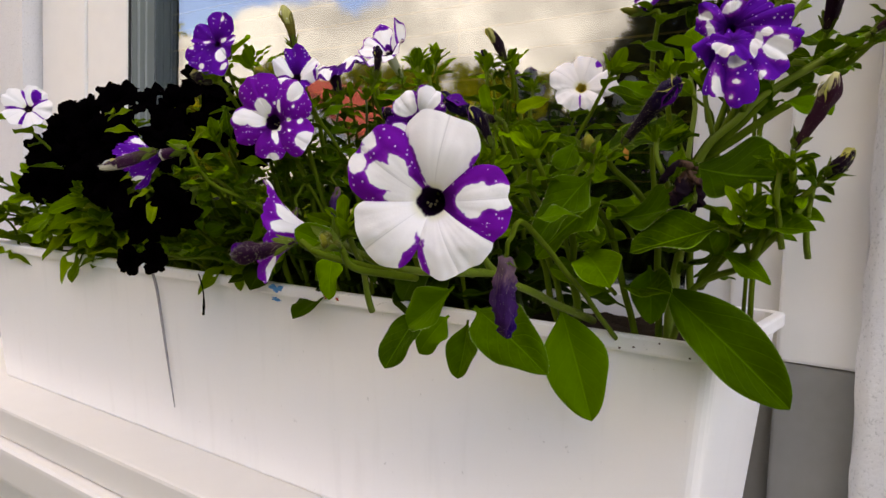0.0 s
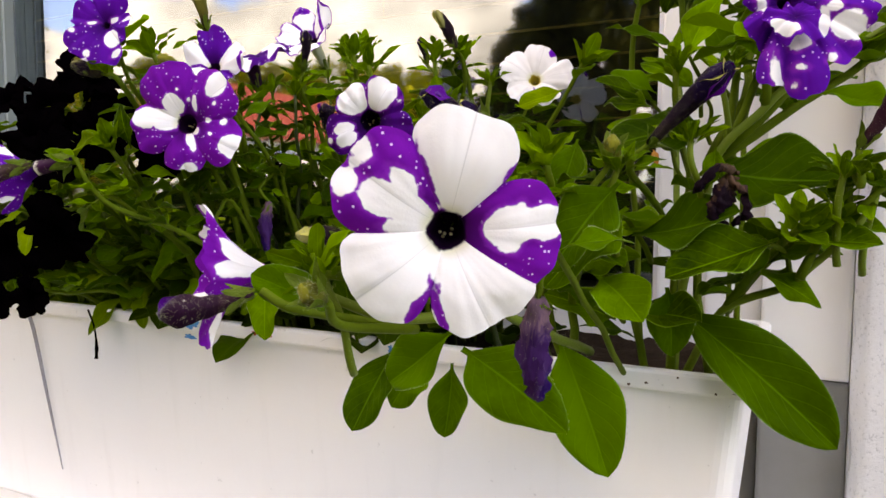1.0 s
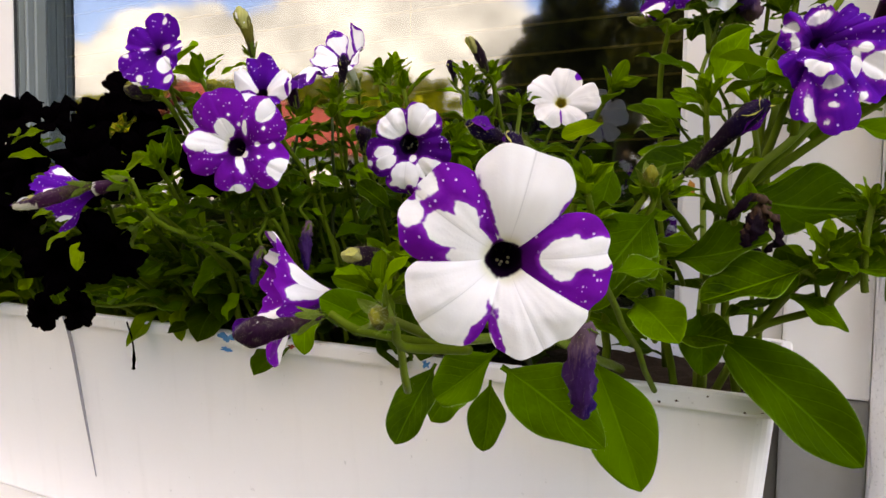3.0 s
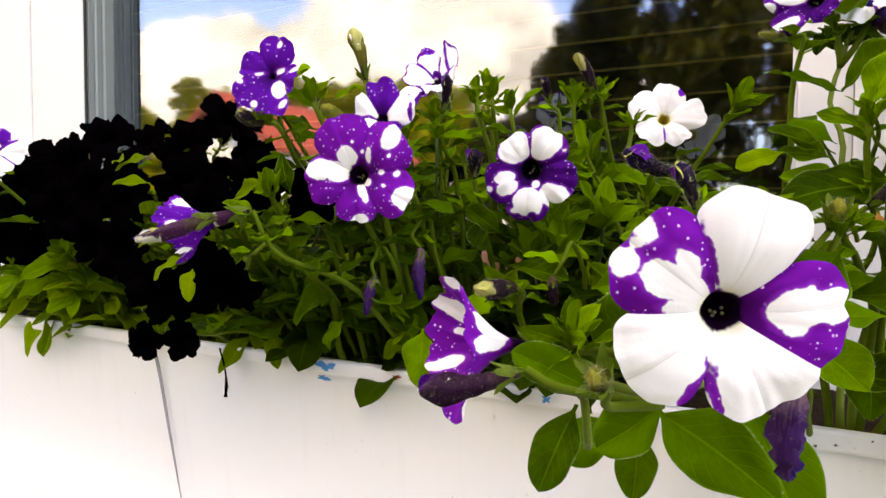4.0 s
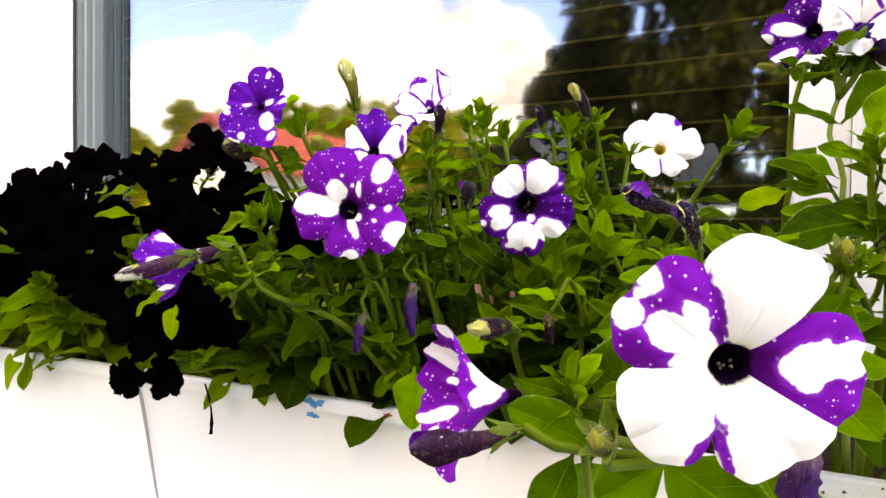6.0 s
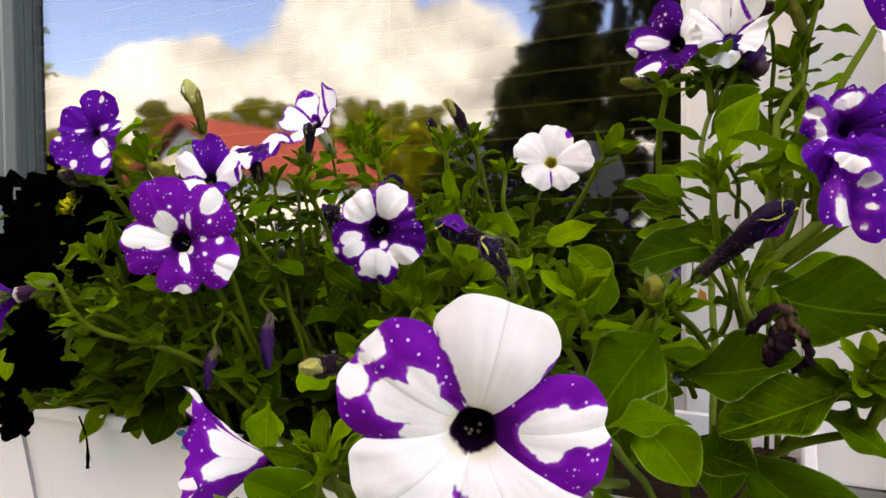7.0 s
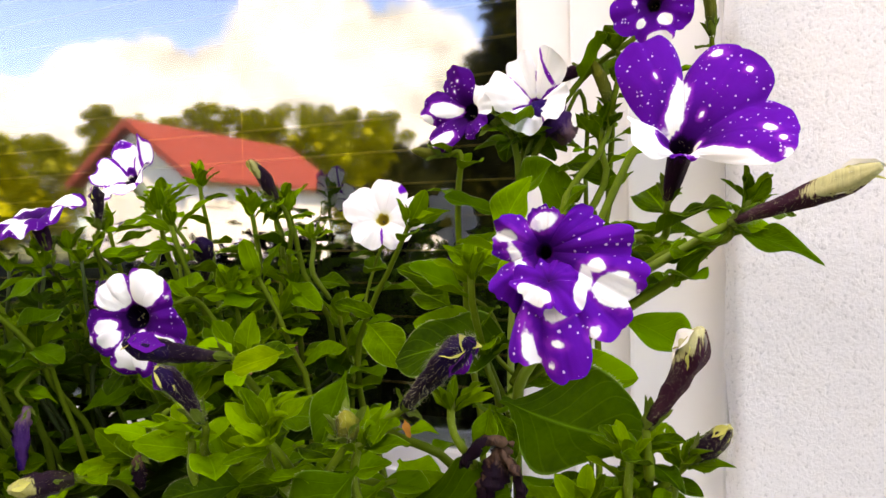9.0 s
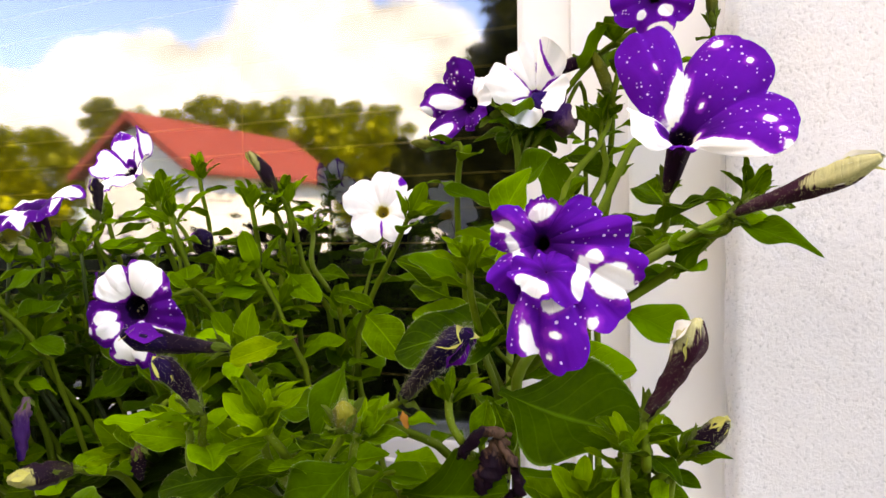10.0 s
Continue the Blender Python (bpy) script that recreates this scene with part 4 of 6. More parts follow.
foot = flower(right_plant, (-0.1480, 0.2640, 1.2992), axis, 0.0480,
              [(6, 0.885, 0, False, 0, 0.68), (76, 1.0, 10, True, 0, 0.78), (143, 0.985, 0, False, 0, 0.80), (217, 0.915, -4, True, 0, 0.56), (295, 0.87, 0, True, 0, 0.95)],
              [oval(1, 0.55, 0.05, 0.22, 0.19, 5), oval(1, 0.78, 0.10, 0.15, 0.15), oval(1, 0.52, -0.08, 0.10, 0.08), oval(-1, 0.70, -0.13, 0.10, 0.10), oval(1, 0.60, 0.23, 0.035),
               oval(1, -0.34, 0.22, 0.30, 0.14, -40), oval(1, -0.52, 0.30, 0.19, 0.15, -20), oval(1, -0.30, 0.05, 0.20, 0.09, -8), oval(1, -0.34, 0.42, 0.15, 0.095, -58), oval(1, -0.80, 0.42, 0.12, 0.11, 20), oval(1, -0.72, 0.56, 0.05),
               oval(1, -0.66, 0.67, 0.08, 0.11, 30), oval(-1, -0.22, -0.66, 0.075, 0.26, -33), oval(-1, -0.05, -0.66, 0.038, 0.26, 17), oval(-1, 0.54, 0.52, 0.03, 0.14, -40), oval(-1, -0.13, 0.40, 0.035, 0.30, 22)],
              MAGENTA, tube_len=0.034, seed=3, ruffle=0.030, phi0=50, phi1=-6, curl=14, throat=0.135, label="large white petunia with violet patches and a dark throat", na=300, nr=70, calyx_size=0.020)
pts = stem(right_plant, [(-0.150, 0.470, 1.215), (-0.155, 0.400, 1.238), (-0.160, 0.340, 1.262), foot], 0.0030, 0.0019, mat=STALK)
hairs(right_plant, pts, 0.0024, 260, 0.0022, 700)
# ---- violet flower among the leaves
axis = (0.42, -0.90, -0.02)
foot = flower(mid_plant, (-0.371, 0.356, 1.3545), axis, 0.0415,
              [(40, 1.0, 4, False, 0, 0.74), (112, 0.98, 6, False, 0, 0.82), (191, 0.82, 0, False, 0, 0.72), (268, 0.76, -4, False, 0, 0.84), (333, 0.95, 0, False, 0, 0.80)],
              [oval(1, -0.42, 0.10, 0.34, 0.15, -6), oval(1, -0.62, 0.07, 0.18, 0.16), oval(1, -0.30, -0.03, 0.16, 0.09), oval(1, -0.17, 0.33, 0.16, 0.17), oval(1, 0.08, -0.27, 0.07, 0.17, 28), oval(1, 0.17, -0.12, 0.075, 0.06),
               oval(1, 0.57, 0.60, 0.14, 0.19, -20), oval(1, 0.78, -0.36, 0.20, 0.19, 40), oval(1, 0.04, -0.71, 0.14, 0.08, 10), oval(1, 0.22, 0.36, 0.05, 0.13), oval(1, 0.56, 0.32, 0.04), oval(1, 0.65, 0.02, 0.05),
               oval(1, 0.47, -0.18, 0.035), oval(1, 0.42, 0.05, 0.035), oval(1, -0.05, 0.55, 0.025), oval(1, 0.10, 0.40, 0.03)],
              MAGENTA, seed=5, ruffle=0.055, phi0=50, phi1=-4, curl=18, na=220, nr=54, label="violet petunia with small white spots and a white lobe")
stalk(mid_plant, foot, axis, (-0.40, 0.50), seed=1, leaves=5)
# ---- starry flower
axis = (0.22, -0.95, -0.12)
foot = flower(mid_plant, (-0.291, 0.437, 1.361), axis, 0.0375,
              [(56, 0.88, 6, False, 0, 0.92), (128, 0.74, 10, False, 0, 0.85), (203, 0.95, -6, False, 0, 0.76), (265, 1.0, -6, False, 0, 0.72), (335, 0.90, -4, False, 0, 0.72)],
              [oval(1, -0.29, 0.42, 0.33, 0.27, 40), oval(1, 0.27, 0.50, 0.36, 0.30, 20), oval(-1, 0.58, 0.24, 0.17, 0.11, 35), oval(1, 0.64, 0.36, 0.07, 0.04, 40), oval(-1, 0.00, 0.45, 0.035, 0.30), oval(1, -0.50, -0.15, 0.20, 0.13, 12), oval(1, -0.47, -0.34, 0.21, 0.14, 25), oval(1, -0.78, -0.36, 0.07),
               oval(1, -0.05, -0.62, 0.29, 0.27), oval(1, -0.28, -0.76, 0.12, 0.08), oval(-1, 0.05, -0.88, 0.13, 0.10), oval(1, 0.46, -0.50, 0.28, 0.23, -20), oval(-1, 0.52, -0.72, 0.10, 0.07), oval(1, 0.10, -0.29, 0.075)],
              STARRY, seed=8, ruffle=0.09, phi0=52, phi1=-8, curl=20, throat=0.17, na=200, nr=48, sleeve=BUD_PLUM, label="purple petunia with white petal centres")
stalk(mid_plant, foot, axis, (-0.30, 0.55), seed=2, leaves=4)
# ---- small white one
axis = (0.40, -0.84, 0.32)
foot = flower(mid_plant, (-0.255, 0.655, 1.417), axis, 0.0375,
              [(8, 1.0, 0, True, 0, 0.80), (74, 0.92, 0, True, 0, 0.80), (148, 0.95, 0, True, 0, 0.78), (232, 0.80, 0, True, 0, 0.74), (306, 0.78, 0, True, 0, 0.78)],
              [oval(-1, 0.46, 0.72, 0.10, 0.15, -30), oval(-1, -0.02, -0.42, 0.03, 0.16)], WHITE, seed=9, ruffle=0.10, phi0=30, phi1=4, curl=20, throat=0.12, tube_len=0.024, na=150, nr=36, label="small white petunia with a yellow throat")
stalk(mid_plant, foot, axis, (-0.27, 0.60), seed=3, leaves=6, r=0.0011, size=0.024)
# ---- ruffled one at the upper left of the plant, and a dark one beside it
axis = (0.45, -0.86, 0.18)
foot = flower(mid_plant, (-0.441, 0.356, 1.4205), axis, 0.0290,
              [(75, 0.92, 20, False, 0, 0.66), (160, 0.80, 10, False, 0, 0.70), (215, 1.0, -10, False, 0, 0.86), (272, 1.0, -20, False, 0, 0.80), (345, 0.72, 30, False, 0, 0.70)],
              [oval(1, 0.24, 0.70, 0.09), oval(1, 0.22, 0.10, 0.13, 0.07, 20), oval(1, 0.20, -0.38, 0.17, 0.21), oval(1, -0.30, 0.02, 0.12, 0.05, 20), oval(1, -0.38, -0.72, 0.09), oval(1, 0.58, 0.10, 0.11, 0.06, 40), oval(1, -0.72, -0.18, 0.10, 0.06, -30), oval(1, 0.30, -0.70, 0.05, 0.13, -40)],
              PURPLE, seed=11, ruffle=0.12, phi0=34, phi1=2, throat=0.06, na=170, nr=40, stamens=False, label="deep violet petunia with ruffled petals")
stalk(mid_plant, foot, axis, (-0.44, 0.50), seed=4, leaves=4)
axis = (0.05, -0.86, 0.35)
foot = flower(mid_plant, (-0.475, 0.375, 1.413), axis, 0.0180, five(12), [oval(1, -0.1, -0.75, 0.42, 0.22), oval(1, 0.1, 0.25, 0.14, 0.18), oval(1, 0.55, 0.2, 0.14)], STARRY, seed=12, ruffle=0.14, phi0=40, phi1=0, label="small dark violet petunia with a white lobe")
stalk(mid_plant, foot, axis, (-0.47, 0.52), seed=5, leaves=3)
# ---- half hidden behind the violet flower
axis = (0.40, -0.80, 0.40)
foot = flower(mid_plant, (-0.366, 0.374, 1.3905), axis, 0.0260,
              [(100, 1.0, 25, False), (150, 0.85, 50, True), (10, 0.95, 15, True), (215, 0.7, 10, True), (300, 0.7, 0, False)], [oval(1, 0.55, 0.55, 0.14), oval(-1, 0.80, 0.05, 0.06, 0.3)], PURPLE, seed=13, ruffle=0.15, phi0=45, phi1=10, seam=0.04, na=150, nr=36, label="white and violet petunia, half folded")
stalk(mid_plant, foot, axis, (-0.38, 0.52), seed=6, leaves=3)
# ---- open white and purple ones at the back
axis = (0.05, -0.72, 0.62)
foot = flower(mid_plant, (-0.440, 0.572, 1.452), axis, 0.0390,
              [(172, 0.95, 12, True, 0, 0.7), (122, 1.0, 20, True, 0, 0.75), (72, 0.98, 40, True, 0, 0.7), (15, 0.7, 30, True, 0, 0.7), (270, 0.8, 0, True, 0, 0.7)],
              [oval(-1, -0.45, 0.78, 0.22, 0.10, 30), oval(-1, 0.22, 0.55, 0.04, 0.5, 10), oval(-1, -0.08, 0.18, 0.14, 0.16), oval(1, -0.10, 0.10, 0.05)], PURPLE, seed=14, ruffle=0.10, phi0=50, phi1=8, seam=0.055, rim_seam=0.07, sleeve=TUBE_PALE, tube_len=0.030, na=170, nr=40, label="white petunia with purple petal edges")
stalk(mid_plant, foot, axis, (-0.44, 0.60), seed=7, leaves=5, r=0.0011)
axis = (-0.06, -0.34, 0.92)
foot = flower(mid_plant, (-0.433, 0.482, 1.417), axis, 0.0390, [(20, 0.90, 0, True, 0, 0.8), (88, 0.95, 12, True, 0, 0.78), (160, 1.0, 0, True, -30, 0.8), (232, 1.0, -14, True, -40, 0.8), (305, 0.95, -10, True, -30, 0.8)],
              [oval(-1, 0.0, -0.86, 0.30, 0.12), oval(-1, -0.60, 0.62, 0.25, 0.12, 45), oval(-1, 0.62, 0.52, 0.25, 0.14, -40), oval(-1, 0.0, 0.0, 0.20, 0.16), oval(-1, -0.86, -0.25, 0.12, 0.24), oval(1, 0.1, -0.9, 0.05)],
              STARRY, tube_len=0.022, sleeve=BUD_PLUM, seed=15, ruffle=0.13, phi0=40, phi1=-4, curl=24, seam=0.36, rim_seam=0.18, na=170, nr=40, label="curled white and dark purple petunia")
stalk(mid_plant, foot, axis, (-0.45, 0.55), seed=8, leaves=4, r=0.0011)
# ---- drooping sideways trumpet by the black flowers
axis = (-0.93, -0.30, -0.24)
foot = flower(mid_plant, (-0.441, 0.306, 1.3265), axis, 0.0440, five(16, 0.30), [oval(1, 0.0, 0.6, 0.2, 0.14), oval(1, 0.6, 0.0, 0.16, 0.22), oval(1, -0.6, 0.2, 0.12, 0.3, 20), oval(1, 0.2, -0.65, 0.2, 0.12), oval(1, -0.5, -0.5, 0.14, 0.2)],
              PURPLE, tube_len=0.022, seed=16, ruffle=0.14, phi0=76, phi1=60, notch=0.66, throat=0.085, torn=0.3, sleeve=TUBE_STREAK, label="drooping violet petunia seen from its yellow-streaked tube")
bud(mid_plant, (-0.424, 0.290, 1.3285), (-0.468, 0.272, 1.315), 0.0084, TUBE_STREAK, 16, hairy=120, mouth=0.8, crumple=0.3, tips=(FRESH_WHITE, FRESH_YELLOW, FRESH_WHITE, FRESH_PURPLE), label="furled petunia with cream tips", calyx_size=0.014)
shoot(mid_plant, [(-0.395, 0.475, 1.195), (-0.398, 0.410, 1.270), (-0.412, 0.335, 1.308), foot], 0.0013, 10, 0.030, 9, 0.15, tip=False, hairy=160)
# ---- sideways trumpet over the rim, with a closed dark one below
axis = (-0.70, -0.70, 0.06)
foot = flower(right_plant, (-0.2255, 0.2600, 1.2800), axis, 0.0395,
              [(88, 1.0, 6, False, -20, 0.90), (25, 0.9, 0, False, 0, 0.90), (155, 0.98, 0, False, 0, 0.86), (222, 0.98, 0, False, 10, 0.84), (290, 1.05, -4, False, -30, 0.84)],
              [oval(1, -0.42, 0.42, 0.46, 0.20, -32), oval(1, 0.30, 0.30, 0.20, 0.30, -40), oval(1, 0.05, 0.92, 0.26, 0.10), oval(1, -0.55, 0.12, 0.10, 0.07), oval(1, -0.62, -0.45, 0.26, 0.12, 30), oval(1, 0.45, 0.10, 0.34, 0.14), oval(1, 0.35, -0.75, 0.10, 0.22), oval(1, 0.15, 0.40, 0.10, 0.22, -20), oval(1, -0.50, -0.66, 0.05)],
              MAGENTA, tube_len=0.012, seed=17, ruffle=0.05, phi0=64, phi1=56, throat=0.07, na=220, nr=60, stamens=False, label="violet and white petunia turned sideways over the rim")
pts = stem(right_plant, [(-0.158, 0.345, 1.258), (-0.180, 0.285, 1.262), (-0.206, 0.268, 1.271), foot], 0.0026, 0.0019, mat=STALK)
hairs(right_plant, pts, 0.0020, 260, 0.0022, 701)
bud(right_plant, (-0.209, 0.231, 1.2765), (-0.243, 0.2205, 1.2675), 0.0105, BUD_PLUM, 18, mouth=0.8, hairy=160, flare=True, label="closed dark purple petunia with a yellow mark", tips=(FRESH_PURPLE, FRESH_WHITE), crumple=0.2)
stem(right_plant, [(-0.176, 0.275, 1.260), (-0.192, 0.244, 1.270), (-0.208, 0.2355, 1.2768)], 0.0020, 0.0017)
# ---- crumpled purple flower on the right
axis = (0.22, -0.96, 0.06)
foot = flower(right_plant, CRUMPLED, axis, 0.0490,
              [(258, 0.86, 8, False, 0, 0.97), (281, 0.98, 2, False, 0, 0.86), (314, 0.84, 0, False, 0, 0.93), (344, 0.78, 0, False, 0, 0.93), (8, 0.66, 0, False, 0, 0.90), (36, 0.50, 6, False, 0, 0.84), (80, 0.36, 20, False, 0, 0.66), (156, 0.42, 30, False, 0, 0.66), (236, 0.50, 14, False, 0, 0.95)],
              [oval(1, 0.53, -0.30, 0.15, 0.14), oval(1, 0.60, -0.36, 0.10, 0.07, 30), oval(1, 0.42, -0.12, 0.065), oval(1, 0.34, -0.22, 0.05, 0.09), oval(1, 0.095, -0.46, 0.12, 0.095), oval(1, 0.376, -0.60, 0.05), oval(1, 0.10, -0.71, 0.05, 0.03), oval(1, 0.055, -0.87, 0.03),
               oval(1, -0.10, -0.74, 0.05, 0.18, 16), oval(1, -0.22, -0.04, 0.05, 0.16, 25), oval(1, 0.0, 0.24, 0.10, 0.05, 20), oval(1, 0.06, -0.30, 0.09, 0.045), oval(1, -0.30, 0.12, 0.10, 0.05), oval(1, 0.58, -0.20, 0.06)],
              RUFFLE, tube_len=0.026, seed=21, ruffle=0.10, phi0=46, phi1=-8, throat=0.06, torn=0.07, na=260, nr=60, stamens=False, label="crumpled purple petunia with white blotches, petals folded over its throat")
me = corolla("folded_petal", 0.0148, 0.001, [(-20, 1.0, -20, False), (50, 0.66, 10, False), (110, 0.6, 30, False), (190, 0.9, 20, False), (260, 0.80, -40, False)],
             [oval(1, 0.85, -0.05, 0.22, 0.30, 20), oval(1, -0.20, -0.42, 0.45, 0.20, -10)], RUFFLE, throat=0.02, phi0=10, phi1=-20, ruffle=0.20, seed=22, na=130, nr=30)
ob = new("folded_petal", me)
ob.parent = right_plant
ob.matrix_parent_inverse = Matrix.Translation(-right_plant.location)
ob.matrix_basis = Matrix.Translation(Vector(CRUMPLED) + Vector((0.0050, -0.0125, -0.0095))) @ facing((0.05, -0.76, 0.64), -14)
tagged(ob, "folded inner petal, violet with white blotches")
stalk(right_plant, foot, axis, (-0.08, 0.50), seed=10, leaves=4, r=0.0016, size=0.040)
# ---- wide purple flower against the plaster
axis = (0.24, -0.76, 0.58)
foot = flower(right_plant, (-0.0080, 0.488, 1.4420), axis, 0.0520,
              [(4, 1.0, 4, False, 0, 0.80), (66, 1.06, 22, False, 0, 0.72), (126, 1.06, 30, False, 0, 0.62), (190, 0.58, 30, True, 0, 0.6), (285, 0.26, 50, False, 0, 0.95)],
              [oval(1, -0.13, 0.36, 0.10, 0.30, -10), oval(-1, -0.18, -0.03, 0.14, 0.10), oval(1, 0.52, -0.30, 0.46, 0.10, -25), oval(1, 0.75, 0.10, 0.05, 0.035), oval(1, 0.86, -0.05, 0.04), oval(1, 0.90, -0.22, 0.05), oval(1, 0.10, -0.02, 0.10, 0.035, 30), oval(1, -0.42, 0.55, 0.03),
               oval(1, 0.20, 0.92, 0.07, 0.04), oval(1, 0.52, 0.72, 0.03), oval(1, 0.16, 0.32, 0.03)],
              PURPLE, twist=-13, tube_len=0.036, sleeve=BUD_PLUM, seed=23, ruffle=0.05, phi0=52, phi1=4, curl=10, throat=0.10, na=240, nr=56, stamens=False, label="wide open violet petunia with fine white spots")
stalk(right_plant, foot, axis, (-0.05, 0.55), seed=11, leaves=5, r=0.0018, size=0.036)
# ---- top one
axis = (0.05, -0.90, -0.25)
foot = flower(right_plant, (-0.030, 0.575, 1.535), axis, 0.0270, five(24, 0.1), [oval(1, 0.1, -0.75, 0.30, 0.16), oval(1, 0.25, -0.35, 0.16, 0.13), oval(1, -0.3, -0.4, 0.1), oval(1, -0.45, 0.1, 0.07)], PURPLE, seed=24, ruffle=0.08, phi0=45, phi1=0, label="violet petunia at the top of the plant")
stalk(right_plant, foot, axis, (-0.04, 0.62), seed=12, leaves=6, r=0.0014)
# ---- striped pair
axis = (-0.30, -0.92, 0.10)
foot = flower(right_plant, (-0.133, 0.545, 1.477), axis, 0.0330,
              [(112, 0.90, 12, False, 0, 0.75), (172, 1.0, 10, False, 0, 0.78), (222, 0.98, 6, False, 0, 0.70), (300, 0.60, 0, False), (30, 0.6, 0, True)],
              [oval(1, -0.52, 0.06, 0.34, 0.16, -8), oval(1, -0.88, -0.12, 0.12, 0.10), oval(1, -0.55, -0.60, 0.34, 0.12, 14), oval(1, -0.3, 0.45, 0.035), oval(1, -0.15, 0.62, 0.03)], STARRY, seed=25, ruffle=0.10, phi0=50, phi1=5, throat=0.15, na=160, nr=40, label="dark purple petunia with white lobes")
stalk(right_plant, foot, axis, (-0.13, 0.60), seed=13, leaves=5, r=0.0015)
axis = (0.02, -0.88, 0.30)
foot = flower(right_plant, (-0.106, 0.590, 1.487), axis, 0.0390,
              [(62, 1.0, 50, True, 0, 0.5), (112, 0.92, 20, True, 0, 0.8), (158, 0.90, 10, True, 0, 0.7), (240, 0.7, 0, True, 0, 0.7), (350, 0.72, 20, True, 0, 0.6)],
              [oval(-1, -0.28, -0.32, 0.30, 0.05, 14), oval(-1, 0.30, 0.55, 0.035, 0.4, 20), oval(-1, 0.0, 0.0, 0.13, 0.13)], PURPLE, seed=26, ruffle=0.13, phi0=45, phi1=8, seam=0.022, na=180, nr=44, throat=0.07, stamens=False, sleeve=BUD_PLUM, label="white petunia with purple petal edges, one petal curled")
stalk(right_plant, foot, axis, (-0.11, 0.62), seed=14, leaves=5, r=0.0015)
# ---- leafy shoots below the curled flowers at the back
for i, (x, y, z) in enumerate(((-0.462, 0.500, 1.395), (-0.446, 0.470, 1.385), (-0.432, 0.505, 1.400), (-0.418, 0.475, 1.388), (-0.404, 0.505, 1.400), (-0.388, 0.480, 1.392))):
    shoot(mid_plant, [(x + 0.012, y + 0.02, RIM_Z - 0.02), (x - 0.004, y + 0.012, 1.31), (x, y, z)], 0.0012, 9, 0.030, 880 + i, 0.45, pool=LEAVES_INNER_SHADE if i % 2 else None)
# ---- buds and wilted flowers: base, tip, width
BUDS = [
    (mid_plant, (-0.398, 0.400, 1.422), (-0.402, 0.390, 1.455), 0.0098, BUD_LEMON, "tall yellow-green bud with a dark foot"),
    (mid_plant, (-0.289, 0.560, 1.431), (-0.298, 0.543, 1.458), 0.0085, BUD_YELLOW, "dark bud with a yellow tip"),
    (mid_plant, (-0.358, 0.640, 1.437), (-0.361, 0.631, 1.461), 0.0080, BUD_DARK, "slender dark bud"),
    (mid_plant, (-0.395, 0.500, 1.412), (-0.385, 0.490, 1.440), 0.0080, BUD_DARK, "slender dark bud"),
    (mid_plant, (-0.350, 0.470, 1.358), (-0.347, 0.462, 1.378), 0.0110, BUD_DARK, "small opening violet bud"),
    (mid_plant, (-0.357, 0.562, 1.373), (-0.352, 0.552, 1.405), 0.0150, BUD_DARK, "small opening violet bud"),
    (right_plant, (-0.185, 0.388, 1.352), (-0.206, 0.351, 1.363), 0.0100, BUD_DARK, "hairy dark bud with a yellow tip"),
    (right_plant, (-0.173, 0.358, 1.333), (-0.179, 0.342, 1.356), 0.0085, BUD_DARK, "hairy slim bud"),
    (right_plant, (-0.102, 0.390, 1.337), (-0.064, 0.366, 1.368), 0.0108, BUD_DARK, "furled dark purple flower with white tips"),
    (right_plant, (0.013, 0.474, 1.407), (0.061, 0.424, 1.424), 0.0092, BUD_CREAM, "long furled flower with a pale yellow mouth"),
    (right_plant, (-0.013, 0.406, 1.334), (0.006, 0.396, 1.371), 0.0098, BUD_CREAM, "long dark bud with a cream tip"),
    (right_plant, (0.001, 0.420, 1.320), (0.014, 0.415, 1.334), 0.0075, BUD_YELLOW, "small bud with a yellow tip"),
]
MORE_BUDS = [
    (mid_plant, (-0.279, 0.385, 1.289), (-0.2935, 0.362, 1.289), 0.0110, BUD_YELLOW, "pale yellow bud"),
    (right_plant, (-0.117, 0.372, 1.327), (-0.114, 0.366, 1.340), 0.0078, BUD_GREEN, "round green bud"),
    (right_plant, (-0.178, 0.232, 1.276), (-0.180, 0.222, 1.282), 0.0075, BUD_GREEN, "hairy round bud"),
    (right_plant, (-0.150, 0.540, 1.452), (-0.166, 0.530, 1.455), 0.0055, BUD_GREEN, "tiny yellow bud"),
    (mid_plant, (-0.452, 0.360, 1.392), (-0.468, 0.350, 1.398), 0.0090, BUD_YELLOW, "small yellow-green bud"),
    (mid_plant, (-0.400, 0.380, 1.388), (-0.413, 0.372, 1.402), 0.0100, BUD_GREEN, "swelling green bud"),
    (right_plant, (-0.075, 0.602, 1.509), (-0.099, 0.592, 1.504), 0.0080, BUD_PLUM, "spent plum flower tube"),
    (right_plant, (-0.060, 0.600, 1.482), (-0.071, 0.594, 1.513), 0.0078, BUD_GREEN, "slender green bud"),
    (right_plant, (0.000, 0.600, 1.520), (-0.004, 0.590, 1.560), 0.0070, BUD_GREEN, "tall green bud"),
]
